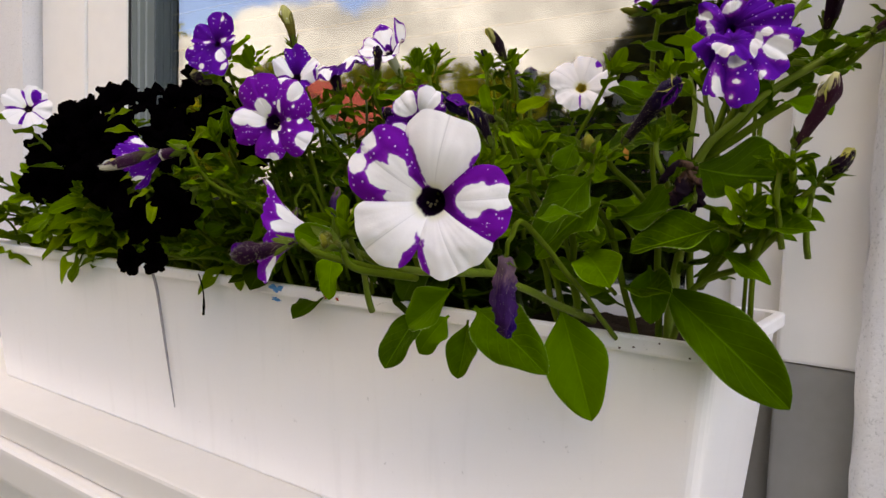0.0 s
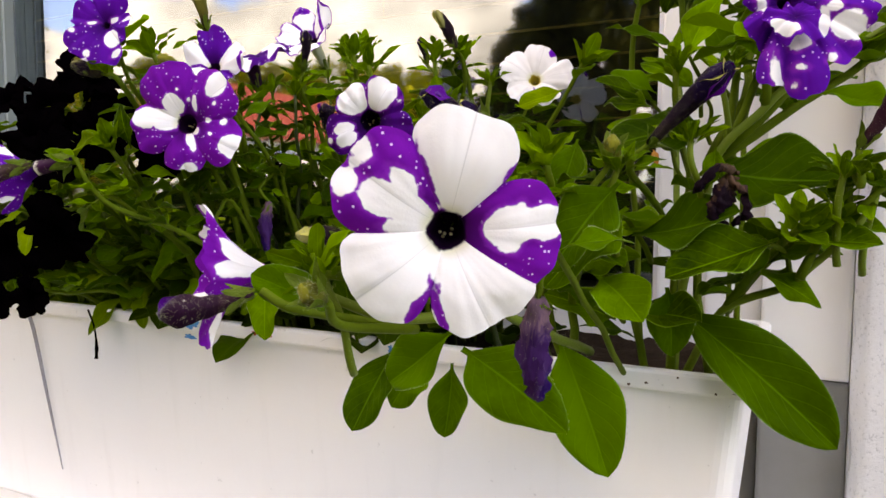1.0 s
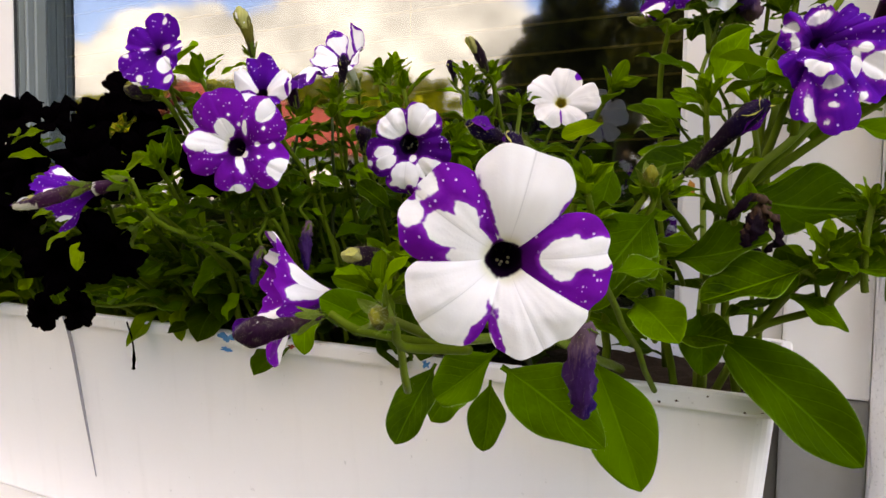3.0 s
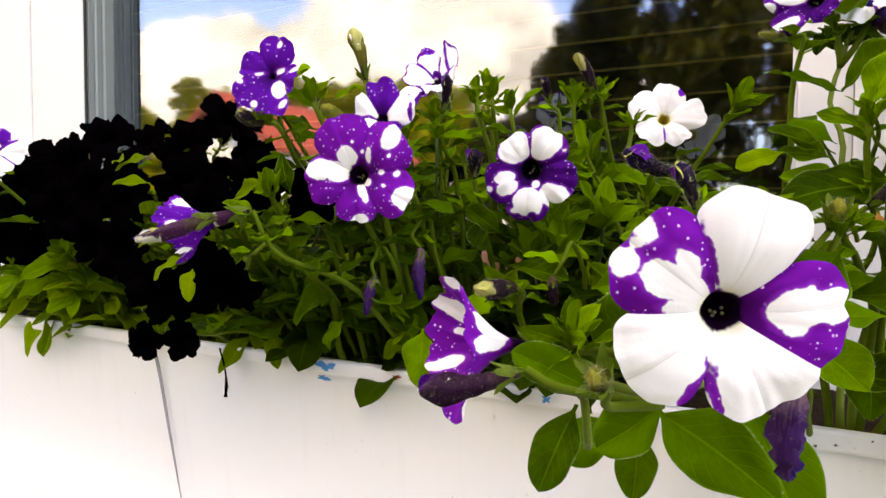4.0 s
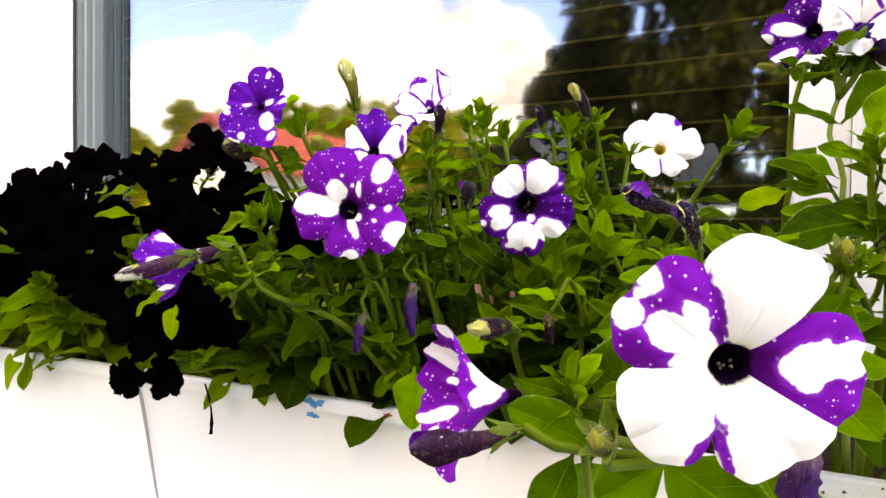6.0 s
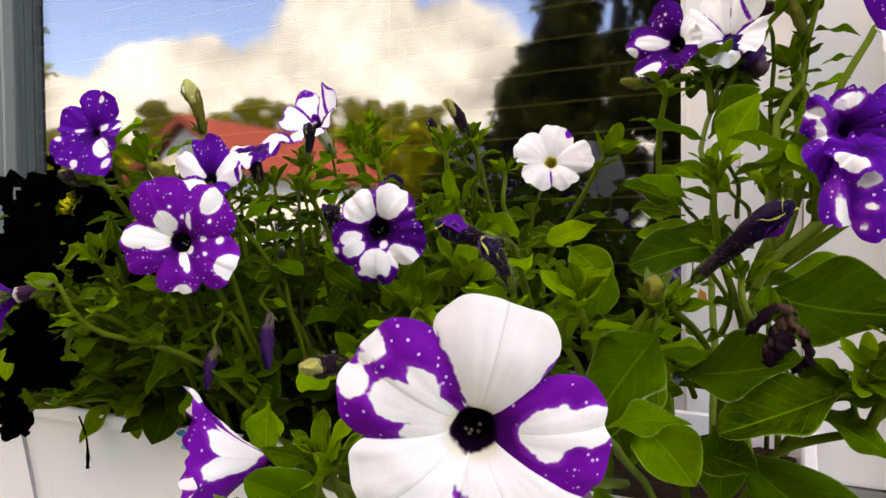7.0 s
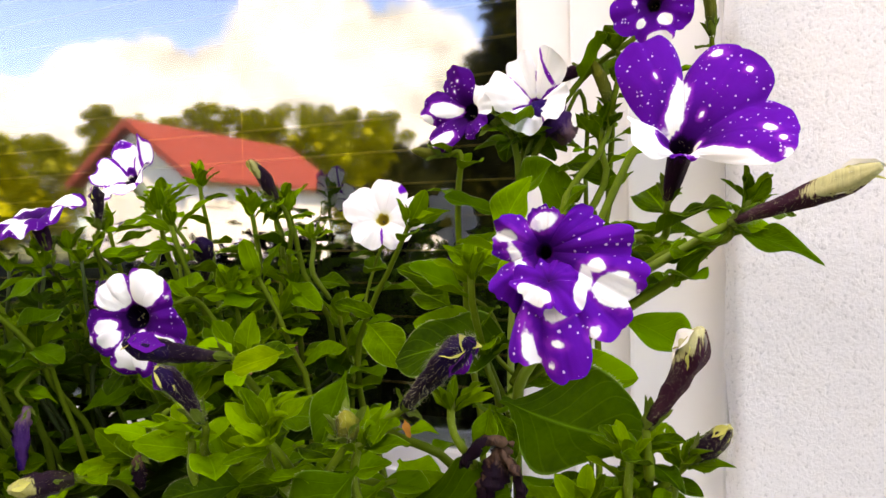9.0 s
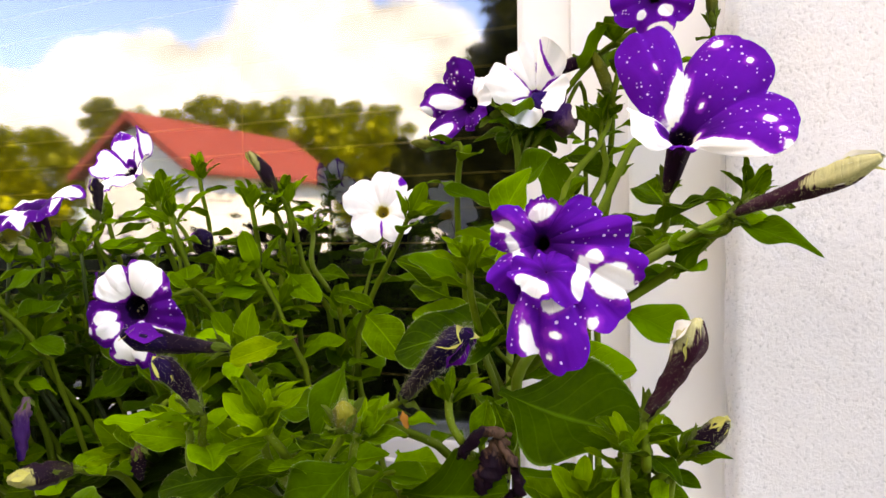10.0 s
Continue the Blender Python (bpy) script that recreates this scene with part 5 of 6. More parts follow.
for i, (plant, base, tip, width, mat, label) in enumerate(BUDS + MORE_BUDS):
    bud(plant, base, tip, width, mat, 40 + i, label=label, hairy=170 if (Vector(tip) - Vector(base)).length > 0.018 else 45, calyx_size=0.013 if (Vector(tip) - Vector(base)).length > 0.018 else 0.017, mouth=0.80 if mat == BUD_CREAM else 0.55, crumple=0.22, flare=mat in (BUD_CREAM, BUD_DARK, BUD_LEMON),
        tips={BUD_CREAM: (FRESH_WHITE, FRESH_YELLOW), BUD_YELLOW: (FRESH_YELLOW,), BUD_LEMON: (FRESH_YELLOW, FRESH_WHITE), BUD_DARK: (FRESH_PURPLE, FRESH_YELLOW)}.get(mat))
    b, t = Vector(base), Vector(tip)
    soil = Vector((b.x + 0.4 * (plant.location.x - b.x) * 0.3, max(0.475, min(0.64, b.y + 0.06)), RIM_Z - 0.02))
    if b.x > -0.06:
        soil = Vector((-0.075, 0.472, 1.338)) if b.z > 1.36 else Vector((-0.035, 0.425, 1.272))
    d = (t - b).normalized()
    if b.y < 0.24:
        stem(plant, [(-0.172, 0.285, 1.258), (-0.176, 0.250, 1.264), b - d * 0.001], 0.0022, 0.0016)
        continue
    shoot(plant, [soil, soil.lerp(b, 0.6) + Vector((0, 0.012, 0.012)), b - d * 0.015 + Vector((0, 0, -0.004)), b - d * 0.001], 0.0015, 6, 0.022 if b.x > -0.06 else 0.031, 60 + i, 0.3, tip=False, hairy=120)
WILTED = [
    (mid_plant, (-0.369, 0.426, 1.307), (-0.364, 0.418, 1.272), 0.0095, WILT, "wilted violet flower hanging down"),
    (mid_plant, (-0.388, 0.398, 1.289), (-0.392, 0.393, 1.262), 0.0075, WILT, "shrivelled violet flower hanging down"),
    (right_plant, (-0.126, 0.300, 1.272), (-0.128, 0.309, 1.229), 0.0140, WILT, "wilted purple flower hanging over the rim"),
    (mid_plant, (-0.266, 0.412, 1.294), (-0.264, 0.412, 1.276), 0.0075, DRY, "dry brown bud"),
    (right_plant, (-0.086, 0.600, 1.464), (-0.107, 0.583, 1.486), 0.0210, WILT, "faded plum flower"),
]
for i, (plant, base, tip, width, mat, label) in enumerate(WILTED):
    bud(plant, base, tip, width * 0.8, mat, 80 + i, twist=2.2, mouth=0.7, label=label, hairy=30, name="wilted_flower", calyx_size=0.011, crumple=0.9)
    b = Vector(base)
    shoot(plant, [(b.x, max(0.48, b.y + 0.05), RIM_Z - 0.02), b + Vector((0.004, 0.03, 0.012)), b + Vector((0.0, 0.008, 0.010)), b], 0.0011, 2, 0.028, 90 + i, 0.3, tip=False)

# ---- curled dead flower on the right stalk
for pts, r in (([(-0.062, 0.404, 1.325), (-0.072, 0.396, 1.328), (-0.079, 0.396, 1.320), (-0.084, 0.398, 1.314)], 0.0030),
               ([(-0.066, 0.400, 1.322), (-0.058, 0.398, 1.314), (-0.057, 0.400, 1.302), (-0.064, 0.402, 1.296)], 0.0026),
               ([(-0.070, 0.400, 1.316), (-0.074, 0.398, 1.306), (-0.071, 0.400, 1.297), (-0.064, 0.402, 1.294)], 0.0030)):
    mid = Vector((-0.068, 0.400, 1.312))
    q = [mid + (p - mid) * 0.85 for p in spline(pts, 18)]
    r *= 0.72
    v, f = tube(q, [r * (0.45 + 0.55 * math.sin(math.pi * (k + 1) / 20)) * (1 + 0.5 * noise.noise(q[k] * 350)) for k in range(19)], 9)
    v = [p + Vector((noise.noise(p * 500), noise.noise(p * 500 + Vector((7, 0, 0))), noise.noise(p * 500 + Vector((0, 7, 0))))) * 0.0022 for p in v]
    ob = mesh_ob("wilted_flower", v, f, DRY, right_plant, smooth=True, label="shrivelled dark petal, curled")
    at = ob.data.color_attributes.new("lf", "FLOAT_COLOR", "POINT")
    at.data.foreach_set("color", [c for k in range(len(v)) for c in (0.2, k / len(v), 0, 1)])

bud(right_plant, (-0.066, 0.404, 1.322), (-0.072, 0.399, 1.300), 0.0085, DRY, 97, twist=3.0, mouth=1.0, hairy=0, name="wilted_flower", label="shrivelled dark flower, crumpled", calyx_size=0, crumple=1.5)
leaf(right_plant, (-0.0990, 0.3845, 1.334), (-0.0970, 0.383, 1.327), 0.0035, (0, -1, 0.2), 1, leaf_set(BRACT, 4), "dry_bract")

# ---- large leaves: base, tip, width, all faced outwards and up
OVER_RIM = [
    ((-0.158, 0.430, 1.230), (-0.121, 0.405, 1.162), 0.042), ((-0.196, 0.380, 1.229), (-0.133, 0.350, 1.208), 0.038), ((-0.207, 0.390, 1.218), (-0.205, 0.375, 1.180), 0.022),
    ((-0.223, 0.390, 1.219), (-0.238, 0.368, 1.198), 0.026), ((-0.238, 0.380, 1.226), (-0.250, 0.358, 1.182), 0.026), ((-0.098, 0.447, 1.252), (-0.008, 0.444, 1.184), 0.042),
    ((-0.100, 0.440, 1.262), (-0.094, 0.428, 1.226), 0.026),
    ((-0.178, 0.330, 1.249), (-0.211, 0.325, 1.222), 0.026), ((-0.206, 0.312, 1.262), (-0.183, 0.300, 1.302), 0.034), ((-0.188, 0.252, 1.268), (-0.216, 0.240, 1.281), 0.017), ((-0.215, 0.330, 1.297), (-0.178, 0.318, 1.305), 0.020), ((-0.200, 0.285, 1.250), (-0.203, 0.275, 1.284), 0.014),
]
RIGHT_SPRAY = [
    ((-0.112, 0.372, 1.318), (-0.142, 0.345, 1.284), 0.034), ((-0.116, 0.560, 1.417), (-0.086, 0.548, 1.446), 0.030),
    ((-0.084, 0.478, 1.349), (-0.143, 0.455, 1.358), 0.044), ((-0.084, 0.452, 1.328), (-0.020, 0.440, 1.314), 0.052), ((-0.146, 0.420, 1.343), (-0.151, 0.400, 1.313), 0.018),
    ((-0.162, 0.370, 1.306), (-0.204, 0.358, 1.303), 0.020), ((-0.117, 0.490, 1.375), (-0.143, 0.478, 1.389), 0.016), ((-0.088, 0.600, 1.412), (-0.098, 0.590, 1.452), 0.026),
    ((-0.116, 0.550, 1.415), (-0.149, 0.538, 1.424), 0.015), ((-0.085, 0.590, 1.440), (-0.052, 0.576, 1.436), 0.019), ((-0.011, 0.480, 1.380), (-0.001, 0.468, 1.398), 0.018),
    ((-0.030, 0.460, 1.366), (-0.001, 0.440, 1.357), 0.022), ((0.010, 0.480, 1.403), (0.045, 0.448, 1.401), 0.012), ((-0.113, 0.410, 1.292), (-0.060, 0.398, 1.300), 0.034),
]
RIGHT_LOW = [
    ((-0.042, 0.420, 1.290), (-0.001, 0.416, 1.292), 0.015), ((-0.053, 0.430, 1.273), (-0.022, 0.425, 1.264), 0.014), ((-0.078, 0.490, 1.332), (-0.030, 0.495, 1.330), 0.028),
    ((-0.124, 0.420, 1.295), (-0.088, 0.415, 1.298), 0.014), ((-0.119, 0.480, 1.366), (-0.155, 0.498, 1.380), 0.018), ((-0.074, 0.410, 1.336), (-0.075, 0.400, 1.318), 0.010),
    ((-0.076, 0.420, 1.332), (-0.064, 0.410, 1.317), 0.010), ((-0.126, 0.430, 1.302), (-0.101, 0.418, 1.292), 0.022), ((-0.205, 0.540, 1.348), (-0.170, 0.520, 1.328), 0.026),
    ((-0.130, 0.450, 1.240), (-0.160, 0.425, 1.262), 0.026), ((-0.120, 0.450, 1.245), (-0.080, 0.420, 1.250), 0.026), ((-0.150, 0.440, 1.270), (-0.120, 0.420, 1.288), 0.022),
]
MIDDLE = [
    ((-0.208, 0.560, 1.349), (-0.234, 0.548, 1.365), 0.014), ((-0.281, 0.560, 1.374), (-0.244, 0.548, 1.352), 0.018), ((-0.393, 0.460, 1.334), (-0.414, 0.448, 1.316), 0.018),
    ((-0.373, 0.520, 1.391), (-0.390, 0.498, 1.400), 0.016), ((-0.452, 0.440, 1.285), (-0.480, 0.418, 1.245), 0.020), ((-0.447, 0.440, 1.248), (-0.466, 0.428, 1.228), 0.018),
    ((-0.332, 0.480, 1.317), (-0.356, 0.468, 1.334), 0.020), ((-0.185, 0.370, 1.317), (-0.209, 0.356, 1.323), 0.014), ((-0.357, 0.410, 1.254), (-0.355, 0.395, 1.216), 0.026),
    ((-0.303, 0.430, 1.298), (-0.258, 0.418, 1.293), 0.018), ((-0.438, 0.370, 1.343), (-0.440, 0.358, 1.370), 0.012), ((-0.333, 0.410, 1.276), (-0.300, 0.396, 1.268), 0.018),
]
LEFT_RIM = [
    ((-0.865, 0.470, 1.232), (-0.834, 0.438, 1.176), 0.020), ((-0.885, 0.470, 1.225), (-0.880, 0.436, 1.174), 0.022), ((-0.840, 0.465, 1.245), (-0.808, 0.436, 1.212), 0.018),
    ((-0.900, 0.470, 1.240), (-0.925, 0.436, 1.200), 0.020), ((-0.840, 0.460, 1.254), (-0.788, 0.440, 1.256), 0.016), ((-0.760, 0.460, 1.245), (-0.715, 0.438, 1.230), 0.020),
    ((-0.562, 0.462, 1.224), (-0.589, 0.438, 1.191), 0.020), ((-0.540, 0.462, 1.226), (-0.520, 0.438, 1.206), 0.018), ((-0.483, 0.360, 1.335), (-0.448, 0.348, 1.351), 0.013),
    ((-0.472, 0.370, 1.347), (-0.510, 0.368, 1.360), 0.013), ((-0.137, 0.362, 1.361), (-0.156, 0.358, 1.353), 0.012),
]
for k, (plant, rows, up, pool) in enumerate(((right_plant, OVER_RIM, (0.2, -1, 0.55), LEAVES_MATURE_SHADED), (right_plant, RIGHT_SPRAY, (0.1, -0.75, 0.9), LEAVES_MATURE_SHADED), (right_plant, RIGHT_LOW, (0.1, -0.8, 0.8), LEAVES_FINE),
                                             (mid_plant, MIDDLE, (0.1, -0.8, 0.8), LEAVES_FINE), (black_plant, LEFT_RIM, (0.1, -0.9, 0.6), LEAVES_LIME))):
    for i, (base, tip, width) in enumerate(rows):
        leaf(plant, base, tip, width, up, i + k, pool)

# ---- broad bright leaves low on the right, and small ones among the black flowers
LOW_FRONT = [
    ((-0.118, 0.500, 1.370), (-0.153, 0.485, 1.390), 0.024), ((-0.102, 0.500, 1.396), (-0.087, 0.488, 1.434), 0.024), ((-0.085, 0.500, 1.383), (-0.060, 0.485, 1.402), 0.022),
    ((-0.096, 0.505, 1.378), (-0.120, 0.490, 1.403), 0.022), ((-0.072, 0.505, 1.412), (-0.050, 0.490, 1.423), 0.018), ((-0.108, 0.500, 1.346), (-0.146, 0.488, 1.361), 0.028),
    ((-0.112, 0.392, 1.306), (-0.150, 0.362, 1.276), 0.036), ((-0.044, 0.405, 1.292), (-0.092, 0.380, 1.276), 0.030), ((-0.150, 0.392, 1.318), (-0.190, 0.372, 1.304), 0.026),
    ((-0.158, 0.392, 1.290), (-0.190, 0.370, 1.276), 0.026), ((-0.128, 0.400, 1.270), (-0.100, 0.372, 1.258), 0.030),
]
AMONG_BLACK = [
    ((-0.560, 0.352, 1.372), (-0.578, 0.334, 1.366), 0.011), ((-0.555, 0.350, 1.352), (-0.578, 0.334, 1.352), 0.012), ((-0.590, 0.350, 1.368), (-0.572, 0.332, 1.374), 0.010),
    ((-0.548, 0.346, 1.328), (-0.530, 0.328, 1.336), 0.012), ((-0.525, 0.346, 1.318), (-0.548, 0.330, 1.308), 0.013), ((-0.500, 0.340, 1.292), (-0.488, 0.322, 1.276), 0.014),
    ((-0.455, 0.345, 1.290), (-0.438, 0.330, 1.274), 0.014), ((-0.510, 0.340, 1.300), (-0.530, 0.325, 1.290), 0.013),
]
for k, (plant, rows, pool) in enumerate(((right_plant, LOW_FRONT, LEAVES_FINE), (black_plant, AMONG_BLACK, LEAVES_LIME))):
    for i, (base, tip, width) in enumerate(rows):
        leaf(plant, base, tip, width, (0.1, -0.7, 0.9), i + k, pool)
        b = Vector(base)
        if plant == right_plant:
            stem(plant, [b + Vector((0.004, 0.045, -0.030)), b + Vector((0.002, 0.018, -0.008)), b + (Vector(tip) - b) * 0.1], 0.0016, 0.0010)

# ---- shoot tips
TUFTS = [(-0.361, 0.520, 1.431), (-0.144, 0.360, 1.334), (-0.102, 0.460, 1.390), (-0.297, 0.520, 1.376), (-0.036, 0.410, 1.303), (-0.021, 0.420, 1.309), (-0.415, 0.620, 1.458),
         (-0.199, 0.256, 1.288), (-0.428, 0.380, 1.413), (-0.448, 0.360, 1.350), (-0.066, 0.600, 1.476), (0.020, 0.490, 1.420), (-0.395, 0.560, 1.440),
         (-0.303, 0.550, 1.428), (-0.288, 0.570, 1.432)]
for i, p in enumerate(TUFTS):
    plant = right_plant if p[0] > -0.2 else mid_plant
    p = Vector(p)
    root = Vector((p.x + 0.02 * (-1) ** i, max(0.475, min(0.63, p.y + 0.04)), RIM_Z - 0.02))
    if p.x > -0.07:
        root = Vector((-0.085, 0.475, 1.330)) if p.z > 1.34 else Vector((-0.070, 0.45, 1.250))
    if p.y < 0.3:
        root = Vector((-0.165, 0.33, 1.258))
    front = p.y < 0.3
    pts = shoot(plant, [root, root.lerp(p, 0.55) + Vector((0.006, 0.008, 0)), p - Vector((0, 0, 0.006))], 0.0018, 0 if front else 10, 0.035, 160 + i, 0.25, hairy=110)
    tuft(plant, p, (0, -0.15, 1), 0.016, 5, 170 + i)

# ---- sprigs of narrow hairy leaves round the buds
SPRIGS = [(-0.154, 0.370, 1.336), (-0.185, 0.362, 1.326), (-0.019, 0.405, 1.324), (-0.004, 0.420, 1.319), (-0.298, 0.570, 1.419), (-0.400, 0.570, 1.432), (-0.259, 0.560, 1.404),
          (-0.098, 0.470, 1.346), (-0.076, 0.460, 1.380), (-0.068, 0.600, 1.470), (-0.083, 0.392, 1.340), (-0.113, 0.374, 1.326), (-0.200, 0.262, 1.282)]
for i, p in enumerate(SPRIGS):
    p, srnd = Vector(p), random.Random(900 + i)
    plant = right_plant if p.x > -0.23 else mid_plant
    for j in range(9):
        a = radians(137.5 * j + srnd.uniform(-20, 20))
        o = Vector((math.cos(a), math.sin(a) * 0.8 - 0.15, 0.35 + 0.10 * j)).normalized()
        length = srnd.uniform(0.012, 0.020) * (1.15 - 0.05 * j)
        leaf(plant, p - Vector((0, 0, 0.004)) + o * 0.001, p + o * length, length * srnd.uniform(0.30, 0.42), (o.x * -0.4, -0.4, 1), j + i, LEAVES_SPRIG)
    foot = p + Vector((srnd.uniform(-0.006, 0.006), 0.020, -0.045))
    pts = stem(plant, [foot, p + Vector((0, 0.006, -0.018)), p], 0.0019, 0.0015, mat=STALK)
    hairs(plant, pts, 0.0017, 160, 0.0022, 950 + i)

# ---- leafy shoots filling the planter
rnd = random.Random(4)
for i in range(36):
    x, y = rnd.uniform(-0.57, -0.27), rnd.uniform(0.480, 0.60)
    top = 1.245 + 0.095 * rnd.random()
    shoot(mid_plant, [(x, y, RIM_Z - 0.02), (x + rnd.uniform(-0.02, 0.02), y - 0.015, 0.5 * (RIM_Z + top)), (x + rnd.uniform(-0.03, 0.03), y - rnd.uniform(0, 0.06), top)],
          0.0014, 8, 0.054, 200 + i, 0.05, LEAVES_INNER_SHADE)
for i in range(2):
    x, y = rnd.uniform(-0.25, -0.21), rnd.uniform(0.495, 0.58)
    top = 1.245 + 0.045 * rnd.random()
    shoot(right_plant, [(x, y, RIM_Z - 0.02), (x + rnd.uniform(-0.02, 0.02), y - 0.015, 0.5 * (RIM_Z + top)), (x + rnd.uniform(-0.03, 0.03), y - rnd.uniform(0, 0.05), top)],
          0.0016, 7, 0.054, 300 + i, 0.05, LEAVES_INNER_SHADE)
for i in range(40):
    x, y = rnd.uniform(-1.12, -0.56), rnd.uniform(0.47, 0.63)
    top = 1.24 + 0.08 * rnd.random()
    shoot(black_plant, [(x, y, RIM_Z - 0.02), (x + rnd.uniform(-0.02, 0.02), y - 0.02, 0.5 * (RIM_Z + top) + 0.01), (x + rnd.uniform(-0.04, 0.04), y - rnd.uniform(0.02, 0.09), top)],
          0.0013, 9, 0.066, 400 + i, 0.05, LEAVES_LIME)
for i in range(18):
    x, y = rnd.uniform(-0.50, -0.20), rnd.uniform(0.52, 0.63)
    top = 1.320 + 0.095 * rnd.random()
    shoot(mid_plant, [(x, y, RIM_Z - 0.02), (x + rnd.uniform(-0.03, 0.03), y - 0.01, 0.5 * (RIM_Z + top)), (x + rnd.uniform(-0.04, 0.04), y - rnd.uniform(0, 0.05), top)],
          0.0017, 9, 0.044, 600 + i, 0.25, LEAVES_MATURE_SHADED if i % 2 else LEAVES, hairy=80)
# thick main stalks on the right
stem(right_plant, [(-0.105, 0.50, RIM_Z - 0.02), (-0.098, 0.49, 1.27), (-0.085, 0.475, 1.330), (-0.055, 0.47, 1.362), (-0.010, 0.475, 1.395), (0.012, 0.475, 1.406)], 0.0034, 0.0018, mat=STALK, name="main_stalk")
stem(right_plant, [(-0.110, 0.52, RIM_Z - 0.02), (-0.112, 0.55, 1.30), (-0.120, 0.57, 1.38), (-0.118, 0.59, 1.44), (-0.110, 0.60, 1.47)], 0.0026, 0.0014, mat=STALK, name="main_stalk")
stem(right_plant, [(-0.100, 0.48, RIM_Z - 0.02), (-0.070, 0.45, 1.250), (-0.035, 0.425, 1.272), (-0.010, 0.420, 1.300), (-0.004, 0.430, 1.318)], 0.0026, 0.0014, mat=STALK, name="main_stalk")

# ---- black flowers
rnd = random.Random(9)
DARK = [
    (-0.542, 0.350, 1.274, 0.033, (0.30, -0.90, -0.10)), (-0.574, 0.358, 1.232, 0.0205, (0.35, -0.90, -0.05)), (-0.533, 0.358, 1.238, 0.0200, (0.30, -0.90, -0.05)),
    (-0.450, 0.325, 1.288, 0.030, (0.10, -0.80, -0.55)), (-0.478, 0.375, 1.352, 0.030, (0.35, -0.90, 0.10)), (-0.555, 0.430, 1.405, 0.034, (0.75, -0.25, 0.60)),
    (-0.600, 0.420, 1.385, 0.034, (0.20, -0.80, 0.40)), (-0.640, 0.415, 1.390, 0.034, (-0.10, -0.70, 0.60)), (-0.690, 0.410, 1.395, 0.034, (0.30, -0.60, 0.60)),
    (-0.560, 0.385, 1.352, 0.036, (0.30, -0.90, 0.10)), (-0.615, 0.375, 1.345, 0.038, (0.10, -0.95, 0.10)), (-0.665, 0.380, 1.350, 0.036, (0.40, -0.85, 0.10)),
]
DARK_TOO = [
    (-0.720, 0.395, 1.375, 0.036, (0.20, -0.80, 0.30)), (-0.765, 0.400, 1.370, 0.036, (0.50, -0.80, 0.20)), (-0.710, 0.380, 1.335, 0.034, (0.40, -0.90, 0.0)),
    (-0.800, 0.420, 1.340, 0.036, (0.40, -0.80, 0.10)), (-0.860, 0.430, 1.360, 0.036, (0.30, -0.80, 0.30)), (-0.585, 0.350, 1.305, 0.034, (0.20, -0.90, 0.0)),
    (-0.640, 0.360, 1.310, 0.030, (0.30, -0.90, -0.1)), (-0.440, 0.400, 1.345, 0.030, (0.30, -0.90, -0.2)), (-0.500, 0.352, 1.335, 0.030, (0.30, -0.90, 0.1)), (-0.508, 0.362, 1.285, 0.032, (0.40, -0.85, -0.1)), (-0.845, 0.405, 1.303, 0.034, (0.5, -0.8, 0.0)), (-0.785, 0.400, 1.296, 0.032, (0.4, -0.9, -0.1)), (-0.910, 0.440, 1.305, 0.034, (0.5, -0.8, 0.0)), (-0.920, 0.440, 1.340, 0.036, (0.40, -0.80, 0.20)),
]
for i, (x, y, z, R, axis) in enumerate(DARK + DARK_TOO):
    foot = flower(black_plant, (x, y, z), axis, R, five(120 + i, 0.25), (), BLACK, seed=120 + i, ruffle=0.20, phi0=45, phi1=0, curl=25, notch=0.68, torn=0.25, na=120, nr=20, label="velvety black petunia flower", stamens=False)
    stalk(black_plant, foot, axis, (x - 0.02, 0.50), seed=140 + i, leaves=3, r=0.0013, size=0.026)
axis = (-0.66, -0.06, 0.72)
foot = flower(black_plant, (-0.528, 0.425, 1.357), axis, 0.060, five(171, 0.2), (), BLACK, tube_len=0.012, seed=171, ruffle=0.10, phi0=74, phi1=-10, bell=True, throat=0.07, notch=0.75, torn=0.2, na=140, nr=34, label="black petunia trumpet seen from its side", stamens=False)
stalk(black_plant, foot, axis, (-0.50, 0.50), seed=171, leaves=3, r=0.0013, size=0.030)
foot = flower(mid_plant, (-0.765, 0.352, 1.382), (0.75, -0.5, 0.3), 0.028, five(31, 0.15, True), [oval(-1, 0.3, 0.5, 0.2, 0.3)], PURPLE, seed=31, ruffle=0.15, seam=0.06, label="white and violet petunia among black ones")
stalk(mid_plant, foot, (0.75, -0.5, 0.3), (-0.74, 0.48), seed=15, leaves=3)

# ---- dry strands over the front of the box
q = spline([(-0.6855, 0.4495, 1.208), (-0.6835, 0.4560, 1.180), (-0.6765, 0.4635, 1.110), (-0.6690, 0.4700, 1.044)], 20)
v, f = tube(q, [0.0016 * (0.25 + 0.9 * math.sin(math.pi * min(1, 0.35 + 0.62 * i / 20))) for i in range(21)], 6)
tagged(mesh_ob("dry_stalk", v, f, PALE_GREY, smooth=True), "thin grey dry stalk hanging against the white planter", "dry stalk")
q = spline([(-0.583, 0.440, 1.212), (-0.584, 0.446, 1.196), (-0.581, 0.4455, 1.182), (-0.583, 0.4465, 1.168)], 14)
v, f = tube(q, [0.0008 + 0.0010 * (i > 8) * abs(math.sin(i)) for i in range(15)], 6)
tagged(mesh_ob("withered_tendril", v, f, BLACK, smooth=True), "black withered tendril hanging over the rim", "tendril")

